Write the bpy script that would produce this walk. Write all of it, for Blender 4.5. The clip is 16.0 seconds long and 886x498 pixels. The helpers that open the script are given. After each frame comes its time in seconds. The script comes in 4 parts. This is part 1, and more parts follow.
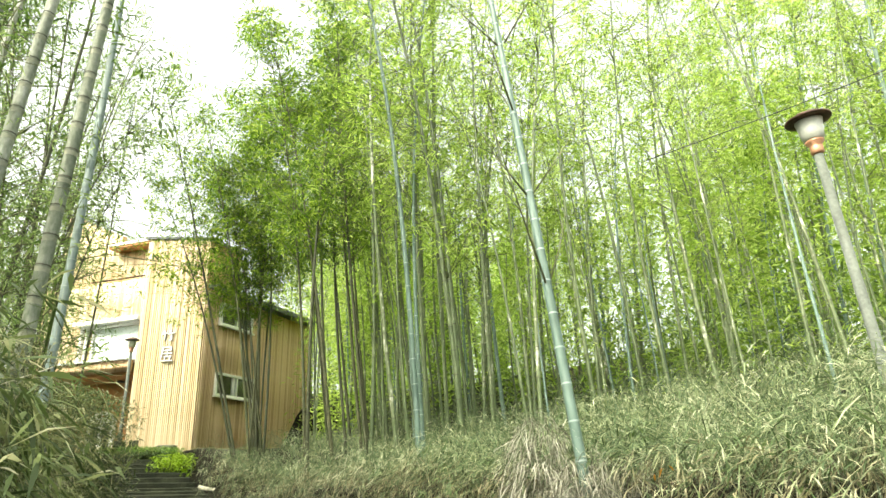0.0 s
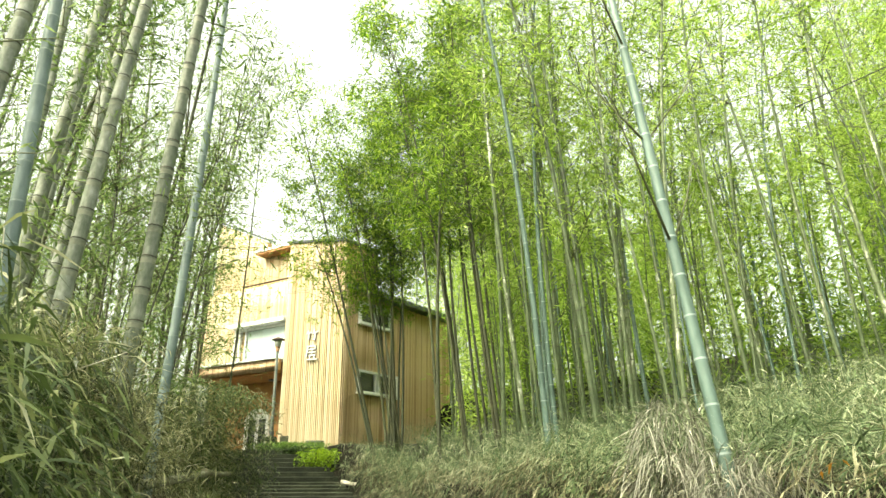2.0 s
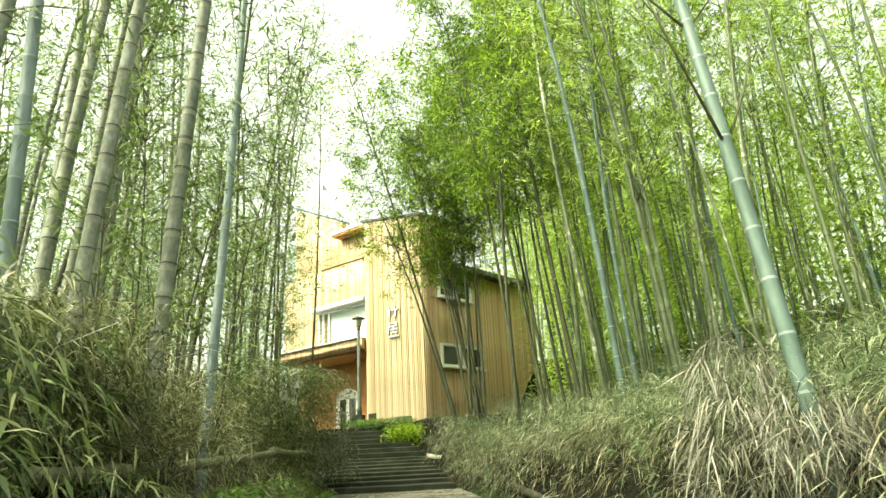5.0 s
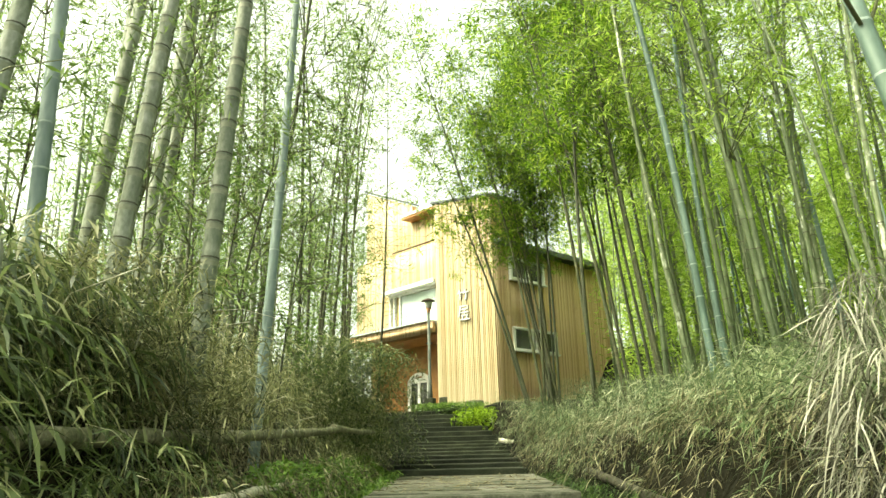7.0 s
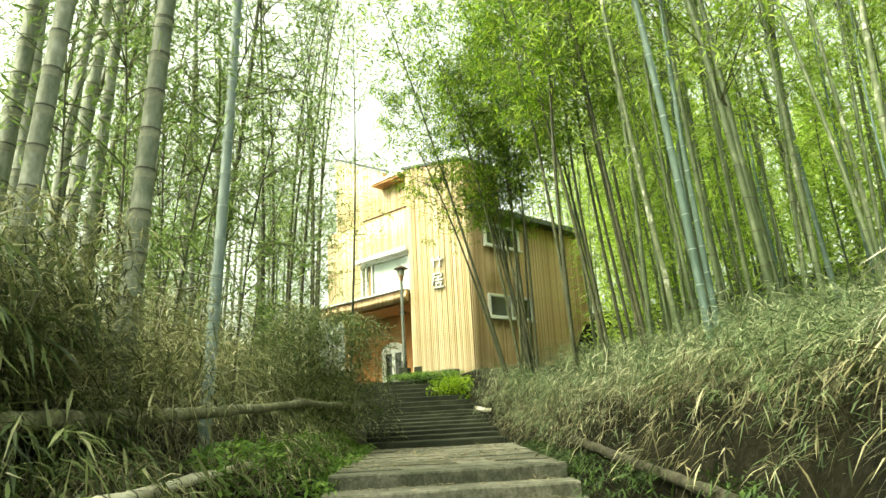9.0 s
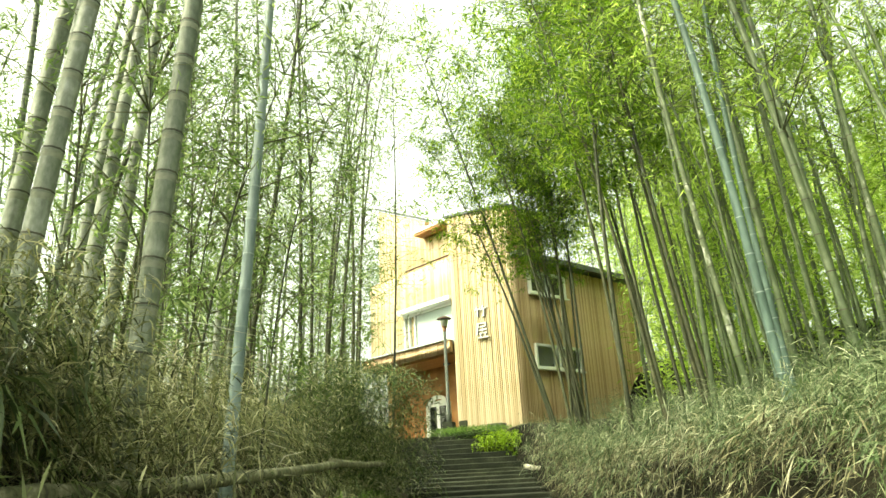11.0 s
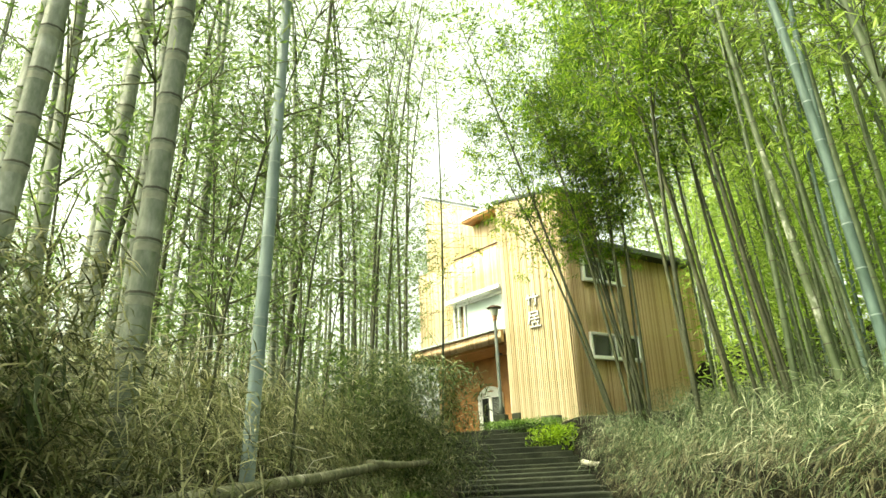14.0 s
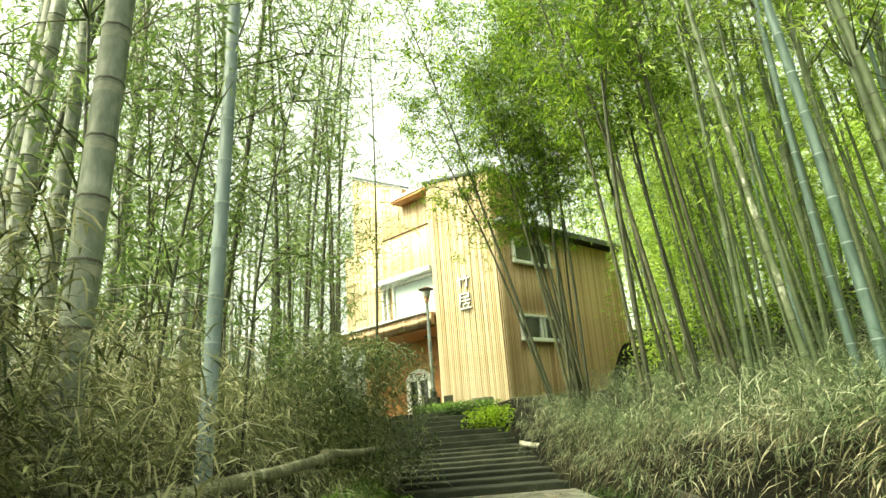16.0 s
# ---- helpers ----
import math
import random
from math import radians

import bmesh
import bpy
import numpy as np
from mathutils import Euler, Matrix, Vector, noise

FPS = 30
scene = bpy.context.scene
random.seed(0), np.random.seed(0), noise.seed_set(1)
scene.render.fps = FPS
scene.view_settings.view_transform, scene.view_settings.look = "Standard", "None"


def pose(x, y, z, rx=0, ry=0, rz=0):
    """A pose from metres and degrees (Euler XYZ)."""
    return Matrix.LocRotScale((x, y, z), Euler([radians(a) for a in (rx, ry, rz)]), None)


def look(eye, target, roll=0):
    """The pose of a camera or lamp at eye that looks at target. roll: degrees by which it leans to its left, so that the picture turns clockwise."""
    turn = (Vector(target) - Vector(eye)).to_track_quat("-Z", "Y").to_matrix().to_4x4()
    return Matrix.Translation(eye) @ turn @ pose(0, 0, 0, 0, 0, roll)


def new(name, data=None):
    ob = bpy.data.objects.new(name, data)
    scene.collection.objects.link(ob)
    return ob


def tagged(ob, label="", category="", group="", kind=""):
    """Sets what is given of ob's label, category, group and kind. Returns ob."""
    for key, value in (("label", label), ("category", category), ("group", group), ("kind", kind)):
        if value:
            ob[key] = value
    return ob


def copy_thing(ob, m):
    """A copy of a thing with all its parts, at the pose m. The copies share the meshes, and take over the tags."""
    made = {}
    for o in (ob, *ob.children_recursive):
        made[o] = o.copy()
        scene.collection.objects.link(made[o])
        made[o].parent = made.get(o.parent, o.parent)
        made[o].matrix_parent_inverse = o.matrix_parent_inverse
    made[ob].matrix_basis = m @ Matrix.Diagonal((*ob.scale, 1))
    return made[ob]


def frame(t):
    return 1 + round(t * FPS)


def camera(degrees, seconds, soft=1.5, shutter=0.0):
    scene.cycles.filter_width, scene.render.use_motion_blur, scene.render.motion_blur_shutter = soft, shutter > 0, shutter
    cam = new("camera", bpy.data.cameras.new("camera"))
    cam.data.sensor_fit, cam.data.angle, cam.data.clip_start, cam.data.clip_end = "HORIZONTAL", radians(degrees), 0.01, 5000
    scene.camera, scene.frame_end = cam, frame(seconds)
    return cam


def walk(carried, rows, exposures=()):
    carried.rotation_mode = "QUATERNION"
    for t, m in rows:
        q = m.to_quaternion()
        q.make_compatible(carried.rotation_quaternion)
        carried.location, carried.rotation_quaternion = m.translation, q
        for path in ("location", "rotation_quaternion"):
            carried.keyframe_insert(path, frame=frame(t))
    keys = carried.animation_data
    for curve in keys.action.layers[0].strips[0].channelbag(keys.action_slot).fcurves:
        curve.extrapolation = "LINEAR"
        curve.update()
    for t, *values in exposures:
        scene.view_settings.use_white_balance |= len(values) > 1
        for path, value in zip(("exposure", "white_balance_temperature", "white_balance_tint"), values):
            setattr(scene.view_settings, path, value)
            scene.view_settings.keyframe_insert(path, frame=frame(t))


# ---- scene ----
cam = camera(65.4, 16.0)
PATH = [
    (0, (0.331, 0.716, 1.573), (0.251, 2.608, 2.218), -1.05),
    (0.5, (0.400, 0.934, 1.560), (0.171, 2.813, 2.206), -0.06),
    (1, (0.465, 1.066, 1.567), (0.152, 2.929, 2.224), -0.93),
    (1.5, (0.505, 1.220, 1.554), (0.095, 3.065, 2.209), -0.41),
    (2, (0.538, 1.402, 1.559), (0.055, 3.233, 2.202), -0.18),
    (2.5, (0.556, 1.554, 1.556), (0.048, 3.382, 2.190), -1.10),
    (3, (0.592, 1.679, 1.549), (0.064, 3.506, 2.167), -2.11),
    (3.5, (0.681, 1.847, 1.549), (0.090, 3.660, 2.152), -2.07),
    (4, (0.750, 1.963, 1.568), (0.075, 3.752, 2.156), -2.24),
    (4.2, (0.764, 1.983, 1.558), (0.083, 3.769, 2.145), -2.74),
    (6.3, (0.633, 2.423, 1.476), (-0.230, 4.137, 2.041), -1.51),
    (6.5, (0.615, 2.491, 1.470), (-0.275, 4.190, 2.036), -1.43),
    (7, (0.543, 2.667, 1.427), (-0.379, 4.352, 1.985), -1.46),
    (7.5, (0.529, 2.896, 1.488), (-0.416, 4.572, 2.034), -2.18),
    (8, (0.444, 3.040, 1.507), (-0.520, 4.720, 2.007), -1.89),
    (8.5, (0.301, 3.159, 1.452), (-0.553, 4.902, 1.934), -1.09),
    (9, (0.256, 3.249, 1.450), (-0.611, 4.988, 1.924), -3.10),
    (9.5, (0.205, 3.330, 1.460), (-0.667, 5.040, 2.022), -2.21),
    (9.7, (0.202, 3.384, 1.493), (-0.682, 5.084, 2.066), -2.23),
    (11.8, (-0.014, 3.793, 1.560), (-0.981, 5.422, 2.200), -3.22),
    (12, (-0.040, 3.825, 1.575), (-0.994, 5.461, 2.218), -3.00),
    (12.5, (-0.073, 3.882, 1.586), (-1.020, 5.523, 2.227), -3.40),
    (13, (-0.138, 4.006, 1.584), (-1.101, 5.643, 2.211), -4.11),
    (13.5, (-0.167, 4.172, 1.611), (-1.202, 5.769, 2.227), -2.98),
    (14, (-0.183, 4.257, 1.650), (-1.266, 5.828, 2.250), -3.02),
    (14.5, (-0.254, 4.308, 1.634), (-1.351, 5.871, 2.228), -2.74),
    (15, (-0.442, 4.365, 1.625), (-1.500, 5.961, 2.204), -1.99),
    (15.5, (-0.643, 4.373, 1.669), (-1.613, 6.031, 2.227), -4.00),
    (16, (-0.758, 4.399, 1.713), (-1.648, 6.107, 2.253), -4.60),
]
EXPOSURES = [(0.0, 2.34, 7500, -2), (2.0, 2.25, 7950, -7), (4.0, 2.22, 8200, -11), (9.0, 2.22, 8400, -15), (12.0, 2.27, 8300, -13), (16.0, 2.24, 8300, -14)]
walk(cam, [(t, look(eye, target, roll)) for t, eye, target, roll in PATH], EXPOSURES)

# world, sun and exposure
world = bpy.data.worlds.new("sky")
scene.world = world
world.use_nodes = True
wn = world.node_tree.nodes
sky = wn.new("ShaderNodeTexSky")
sky.sky_type = "NISHITA"
sky.sun_disc = False
SUN_EL, SUN_AZ = 52.0, 222.0      # height, and bearing clockwise from +y
sky.sun_elevation, sky.sun_rotation = radians(SUN_EL), radians(SUN_AZ)
sky.altitude, sky.air_density, sky.dust_density, sky.ozone_density = 300, 1.0, 8.0, 1.0
wn["Background"].inputs["Strength"].default_value = 0.15
haze = wn.new("ShaderNodeHueSaturation")      # thin bright cloud takes most of the blue out
haze.inputs["Saturation"].default_value = 0.3
world.node_tree.links.new(sky.outputs[0], haze.inputs["Color"])
world.node_tree.links.new(haze.outputs[0], wn["Background"].inputs[0])
sun = new("sun", bpy.data.lights.new("sun", "SUN"))
sun.data.energy, sun.data.angle, sun.data.color = 1.0, radians(20), (1.0, 0.96, 0.88)
_d = Vector((math.sin(radians(SUN_AZ)) * math.cos(radians(SUN_EL)), math.cos(radians(SUN_AZ)) * math.cos(radians(SUN_EL)), math.sin(radians(SUN_EL))))
sun.matrix_world = look(tuple(_d * 60), (0, 0, 0))

# ---- materials ----
def material(name, rough=0.8, metal=0.0):
    m = bpy.data.materials.new(name)
    m.use_nodes = True
    b = m.node_tree.nodes["Principled BSDF"]
    b.inputs["Roughness"].default_value = rough
    b.inputs["Metallic"].default_value = metal
    return m, m.node_tree.nodes, m.node_tree.links, b


def ramp(n, stops):
    r = n.new("ShaderNodeValToRGB")
    e = r.color_ramp.elements
    while len(e) < len(stops):
        e.new(0.5)
    for el, (p, c) in zip(e, stops):
        el.position, el.color = p, (*c, 1)
    return r


def noisy(name, stops, scale=4.0, rough=0.85, bump=0.3, fine=40.0, stretch=(1, 1, 1), metal=0.0, obj_random=0.0, dist=0.02):
    """Two scales of noise through a colour ramp, with fine relief."""
    m, n, l, b = material(name, rough, metal)
    tc = n.new("ShaderNodeTexCoord")
    mp = n.new("ShaderNodeMapping")
    mp.inputs["Scale"].default_value = stretch
    l.new(tc.outputs["Object"], mp.inputs["Vector"])
    a = n.new("ShaderNodeTexNoise")
    a.inputs["Scale"].default_value, a.inputs["Detail"].default_value, a.inputs["Roughness"].default_value = scale, 6, 0.62
    f = n.new("ShaderNodeTexNoise")
    f.inputs["Scale"].default_value, f.inputs["Detail"].default_value = fine, 4
    l.new(mp.outputs[0], a.inputs["Vector"])
    l.new(mp.outputs[0], f.inputs["Vector"])
    mix = n.new("ShaderNodeMath")
    mix.operation = "MULTIPLY_ADD"
    mix.inputs[1].default_value, mix.inputs[2].default_value = 0.45, -0.22
    l.new(f.outputs["Fac"], mix.inputs[0])
    add = n.new("ShaderNodeMath")
    add.operation = "ADD"
    l.new(a.outputs["Fac"], add.inputs[0])
    l.new(mix.outputs[0], add.inputs[1])
    last = add
    if obj_random:
        oi = n.new("ShaderNodeObjectInfo")
        o2 = n.new("ShaderNodeMath")
        o2.operation = "MULTIPLY_ADD"
        o2.inputs[1].default_value, o2.inputs[2].default_value = obj_random, -obj_random / 2
        l.new(oi.outputs["Random"], o2.inputs[0])
        last = n.new("ShaderNodeMath")
        last.operation = "ADD"
        l.new(add.outputs[0], last.inputs[0])
        l.new(o2.outputs[0], last.inputs[1])
    r = ramp(n, stops)
    l.new(last.outputs[0], r.inputs[0])
    l.new(r.outputs[0], b.inputs["Base Color"])
    bp = n.new("ShaderNodeBump")
    bp.inputs["Strength"].default_value, bp.inputs["Distance"].default_value = bump, dist
    l.new(add.outputs[0], bp.inputs["Height"])
    l.new(bp.outputs[0], b.inputs["Normal"])
    return m


def leafy(name, stops, trans=0.4, rough=0.55, patch=0.35):
    """Leaf blades: each blade takes its own shade, with patches of lighter and darker growth, and lets light through."""
    m, n, l, b = material(name, rough)
    g = n.new("ShaderNodeNewGeometry")
    tc = n.new("ShaderNodeTexNoise")
    tc.inputs["Scale"].default_value, tc.inputs["Detail"].default_value = 0.9, 3
    l.new(g.outputs["Position"], tc.inputs["Vector"])
    k = n.new("ShaderNodeMath")
    k.operation = "MULTIPLY_ADD"
    k.inputs[1].default_value, k.inputs[2].default_value = patch * 2, -patch
    l.new(tc.outputs["Fac"], k.inputs[0])
    s = n.new("ShaderNodeMath")
    s.operation = "ADD"
    l.new(g.outputs["Random Per Island"], s.inputs[0])
    l.new(k.outputs[0], s.inputs[1])
    r = ramp(n, stops)
    l.new(s.outputs[0], r.inputs[0])
    l.new(r.outputs[0], b.inputs["Base Color"])
    t = n.new("ShaderNodeBsdfTranslucent")
    l.new(r.outputs[0], t.inputs["Color"])
    mx = n.new("ShaderNodeMixShader")
    mx.inputs[0].default_value = trans
    l.new(b.outputs[0], mx.inputs[1])
    l.new(t.outputs[0], mx.inputs[2])
    l.new(mx.outputs[0], n["Material Output"].inputs["Surface"])
    return m


def slat_wood(name, stops):
    return noisy(name, stops, scale=2.2, rough=0.5, bump=0.25, fine=26, stretch=(6, 6, 0.7), obj_random=0.42, dist=0.01)


# brown soil taken near black: the shade below the overhanging brush is in its colour
M_SOIL_SHADE = noisy("soil", [(0.3, (0.006, 0.006, 0.004)), (0.55, (0.014, 0.013, 0.008)), (0.75, (0.035, 0.031, 0.019))], 1.3, 0.95, 0.8, 22, dist=0.05)
M_SOIL_SHADE.node_tree.nodes["Principled BSDF"].inputs["Specular IOR Level"].default_value = 0.1
M_STONE = noisy("step_stone", [(0.25, (0.04, 0.045, 0.028)), (0.45, (0.105, 0.108, 0.08)), (0.58, (0.175, 0.17, 0.14)), (0.8, (0.3, 0.29, 0.25))], 4, 0.9, 0.8, 34, obj_random=0.25)
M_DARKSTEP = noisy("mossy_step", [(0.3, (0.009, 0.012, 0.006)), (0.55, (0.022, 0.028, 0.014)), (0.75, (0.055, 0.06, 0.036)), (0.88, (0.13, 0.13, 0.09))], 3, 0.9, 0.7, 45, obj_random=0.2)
M_SLAT = slat_wood("bamboo_slat", [(0.15, (0.4, 0.27, 0.14)), (0.4, (0.58, 0.45, 0.28)), (0.6, (0.68, 0.56, 0.38)), (0.85, (0.8, 0.71, 0.55))])
# browner slats for the side wall and the canopy fascia
M_SLATD = slat_wood("brown_slat", [(0.15, (0.32, 0.19, 0.1)), (0.45, (0.56, 0.39, 0.24)), (0.6, (0.62, 0.45, 0.29)), (0.85, (0.75, 0.59, 0.42))])
M_WALLIN = noisy("wall_backing", [(0.3, (0.3, 0.17, 0.07)), (0.7, (0.5, 0.32, 0.15))], 3, 0.8, 0.2, 30)
M_SOFFIT = noisy("soffit_boards", [(0.3, (0.27, 0.12, 0.038)), (0.7, (0.46, 0.235, 0.085))], 2, 0.6, 0.2, 20, stretch=(1, 8, 1))
M_WHITE = noisy("white_paint", [(0.3, (0.74, 0.75, 0.73)), (0.7, (0.82, 0.82, 0.8))], 4, 0.45, 0.08, 30)
M_BLIND = noisy("window_blind", [(0.3, (0.62, 0.68, 0.7)), (0.7, (0.76, 0.8, 0.8))], 3, 0.7, 0.1, 20, stretch=(8, 1, 1))
M_ROOF = noisy("roof_metal", [(0.3, (0.05, 0.055, 0.06)), (0.7, (0.12, 0.13, 0.14))], 2, 0.45, 0.15, 20, metal=0.3)
M_ROOM = noisy("dark_room", [(0.3, (0.03, 0.03, 0.03)), (0.7, (0.07, 0.065, 0.06))], 2, 0.9, 0.1, 10)
M_LOG = noisy("fallen_bamboo", [(0.25, (0.035, 0.036, 0.018)), (0.42, (0.1, 0.105, 0.055)), (0.56, (0.19, 0.185, 0.115)), (0.66, (0.3, 0.29, 0.215)), (0.78, (0.48, 0.46, 0.38))], 6, 0.8, 0.7, 40, stretch=(1, 1, 1))
M_DARKLOG = noisy("dark_bamboo", [(0.25, (0.018, 0.017, 0.011)), (0.5, (0.045, 0.042, 0.027)), (0.75, (0.12, 0.11, 0.075))], 5, 0.85, 0.5, 40, stretch=(1, 1, 1))
M_PALELOG = noisy("bleached_bamboo", [(0.25, (0.3, 0.28, 0.2)), (0.5, (0.55, 0.52, 0.42)), (0.75, (0.72, 0.69, 0.6))], 4, 0.7, 0.4, 40)
M_LAMPMETAL = noisy("lamp_pole_paint", [(0.3, (0.05, 0.058, 0.05)), (0.7, (0.11, 0.125, 0.11))], 5, 0.75, 0.2, 40)
M_RUST = noisy("rusty_cap", [(0.25, (0.035, 0.022, 0.017)), (0.5, (0.075, 0.042, 0.03)), (0.75, (0.15, 0.08, 0.05))], 6, 0.6, 0.35, 50, metal=0.4)
M_COPPER = noisy("copper_collar", [(0.3, (0.35, 0.17, 0.1)), (0.7, (0.5, 0.28, 0.18))], 6, 0.5, 0.2, 40, metal=0.5)
M_CABLE = noisy("cable_rubber", [(0.3, (0.012, 0.012, 0.012)), (0.7, (0.03, 0.03, 0.03))], 6, 0.6, 0.1, 30)
M_SIGN = noisy("sign_paint", [(0.3, (0.1, 0.1, 0.1)), (0.7, (0.22, 0.22, 0.21))], 9, 0.6, 0.1, 30)
M_SIGNW = noisy("sign_face", [(0.3, (0.72, 0.72, 0.7)), (0.7, (0.8, 0.8, 0.78))], 9, 0.5, 0.05, 30)

M_CULM = noisy("mossy_culm", [(0.25, (0.06, 0.078, 0.05)), (0.42, (0.12, 0.143, 0.1)), (0.55, (0.185, 0.207, 0.16)), (0.68, (0.29, 0.31, 0.265)), (0.82, (0.42, 0.43, 0.39))], 5.5, 0.6, 0.3, 34, stretch=(1, 1, 0.45), obj_random=0.3)
M_CULMBLUE = noisy("waxy_young_culm", [(0.25, (0.05, 0.09, 0.07)), (0.45, (0.095, 0.15, 0.125)), (0.62, (0.14, 0.2, 0.175)), (0.8, (0.24, 0.31, 0.28))], 3.2, 0.55, 0.1, 22, stretch=(1, 1, 0.3), obj_random=0.2)
M_CULMGREY = noisy("pale_waxy_culm", [(0.25, (0.095, 0.14, 0.135)), (0.45, (0.165, 0.22, 0.215)), (0.62, (0.225, 0.28, 0.28)), (0.8, (0.32, 0.38, 0.38))], 3.2, 0.55, 0.1, 22, stretch=(1, 1, 0.3), obj_random=0.2)
M_CULMGREEN = noisy("green_culm", [(0.25, (0.035, 0.052, 0.02)), (0.5, (0.085, 0.115, 0.05)), (0.63, (0.14, 0.165, 0.09)), (0.7, (0.5, 0.51, 0.43))], 3.0, 0.55, 0.15, 22, stretch=(1, 1, 0.5), obj_random=0.16)
M_CULMDARK = noisy("dark_stem", [(0.3, (0.02, 0.025, 0.01)), (0.6, (0.055, 0.06, 0.025)), (0.85, (0.15, 0.145, 0.075))], 3, 0.6, 0.2, 30, obj_random=0.3)
M_NODE = noisy("culm_node", [(0.3, (0.02, 0.021, 0.012)), (0.7, (0.08, 0.075, 0.048))], 8, 0.7, 0.2, 40)
M_NODEPALE = noisy("pale_node", [(0.3, (0.17, 0.22, 0.2)), (0.7, (0.31, 0.37, 0.35))], 8, 0.7, 0.1, 40)
M_BLOOM = noisy("joint_bloom", [(0.3, (0.15, 0.165, 0.115)), (0.7, (0.29, 0.3, 0.235))], 8, 0.7, 0.1, 40)
M_TWIG = noisy("bamboo_twig", [(0.3, (0.05, 0.06, 0.02)), (0.7, (0.15, 0.16, 0.07))], 5, 0.7, 0.1, 30)

M_LEAF = leafy("lime_leaf", [(0.0, (0.11, 0.195, 0.022)), (0.35, (0.235, 0.365, 0.05)), (0.7, (0.385, 0.53, 0.095)), (1.0, (0.55, 0.67, 0.2))], 0.7)
M_LEAFDARK = leafy("deep_green_leaf", [(0.0, (0.044, 0.096, 0.009)), (0.4, (0.105, 0.2, 0.016)), (0.75, (0.21, 0.33, 0.03)), (1.0, (0.37, 0.49, 0.07))], 0.67)
M_LEAFGREY = leafy("olive_leaf", [(0.0, (0.05, 0.1, 0.02)), (0.45, (0.1, 0.18, 0.035)), (0.8, (0.17, 0.27, 0.055)), (1.0, (0.27, 0.38, 0.1))], 0.5)
M_BRUSH = leafy("dry_brush_leaf", [(0.0, (0.036, 0.044, 0.015)), (0.25, (0.095, 0.115, 0.038)), (0.5, (0.2, 0.213, 0.085)), (0.75, (0.35, 0.345, 0.175)), (1.0, (0.62, 0.59, 0.4))], 0.32, 0.5)
M_BRUSHGREEN = leafy("green_brush_leaf", [(0.0, (0.03, 0.046, 0.013)), (0.4, (0.085, 0.12, 0.034)), (0.7, (0.2, 0.225, 0.085)), (1.0, (0.52, 0.51, 0.33))], 0.38, 0.5)
M_GRASS = leafy("dry_bank_grass", [(0.0, (0.032, 0.055, 0.02)), (0.35, (0.092, 0.14, 0.06)), (0.65, (0.185, 0.235, 0.12)), (0.85, (0.325, 0.36, 0.215)), (1.0, (0.54, 0.55, 0.4))], 0.35, 0.6)
M_STRAW = leafy("bleached_straw", [(0.0, (0.07, 0.07, 0.045)), (0.4, (0.17, 0.168, 0.125)), (0.75, (0.32, 0.31, 0.25)), (1.0, (0.54, 0.52, 0.45))], 0.2, 0.7, 0.15)
M_STRAWBROWN = leafy("brown_straw", [(0.0, (0.032, 0.03, 0.014)), (0.35, (0.1, 0.092, 0.042)), (0.7, (0.24, 0.22, 0.12)), (1.0, (0.5, 0.47, 0.32))], 0.2, 0.65, 0.3)
M_DRYSTEM = leafy("dry_stem", [(0.0, (0.03, 0.027, 0.014)), (0.6, (0.09, 0.08, 0.042)), (1.0, (0.26, 0.24, 0.16))], 0.1, 0.6, 0.2)
M_GRASSGREEN = leafy("bank_weed_leaf", [(0.0, (0.035, 0.065, 0.02)), (0.5, (0.085, 0.14, 0.045)), (1.0, (0.2, 0.27, 0.11))], 0.4, 0.55)
M_LEAFMID = leafy("pale_olive_leaf", [(0.0, (0.07, 0.125, 0.03)), (0.45, (0.145, 0.225, 0.06)), (0.8, (0.24, 0.335, 0.11)), (1.0, (0.38, 0.47, 0.19))], 0.58)
M_DWARF = leafy("dwarf_bamboo_leaf", [(0.0, (0.03, 0.05, 0.014)), (0.4, (0.09, 0.135, 0.04)), (0.75, (0.2, 0.25, 0.09)), (0.92, (0.38, 0.39, 0.2)), (1.0, (0.6, 0.58, 0.42))], 0.4, 0.45)
M_HEDGE = leafy("bright_hedge_leaf", [(0.0, (0.12, 0.2, 0.01)), (0.5, (0.25, 0.4, 0.02)), (1.0, (0.4, 0.56, 0.05))], 0.45)
M_IVY = leafy("dark_ivy_leaf", [(0.0, (0.02, 0.045, 0.01)), (0.6, (0.05, 0.1, 0.02)), (1.0, (0.1, 0.17, 0.035))], 0.3)
M_WEED = leafy("weed_leaf", [(0.0, (0.06, 0.13, 0.018)), (0.6, (0.14, 0.26, 0.04)), (1.0, (0.25, 0.38, 0.08))], 0.4)
M_LITTER = leafy("leaf_litter", [(0.0, (0.08, 0.06, 0.035)), (0.5, (0.2, 0.16, 0.09)), (1.0, (0.4, 0.35, 0.22))], 0.1, 0.8)
M_ORANGE = leafy("withered_orange_leaf", [(0.0, (0.35, 0.14, 0.02)), (1.0, (0.5, 0.25, 0.04))], 0.3)


def glass(name, tint=(0.85, 0.9, 0.88), rough=0.02):
    m, n, l, b = material(name, rough)
    b.inputs["Base Color"].default_value = (*tint, 1)
    b.inputs["Transmission Weight"].default_value = 1.0
    b.inputs["IOR"].default_value = 1.45
    return m


M_GLASS = glass("window_glass")
M_FROST = noisy("frosted_lamp_glass", [(0.3, (0.42, 0.43, 0.4)), (0.7, (0.62, 0.62, 0.58))], 7, 0.3, 0.1, 30)

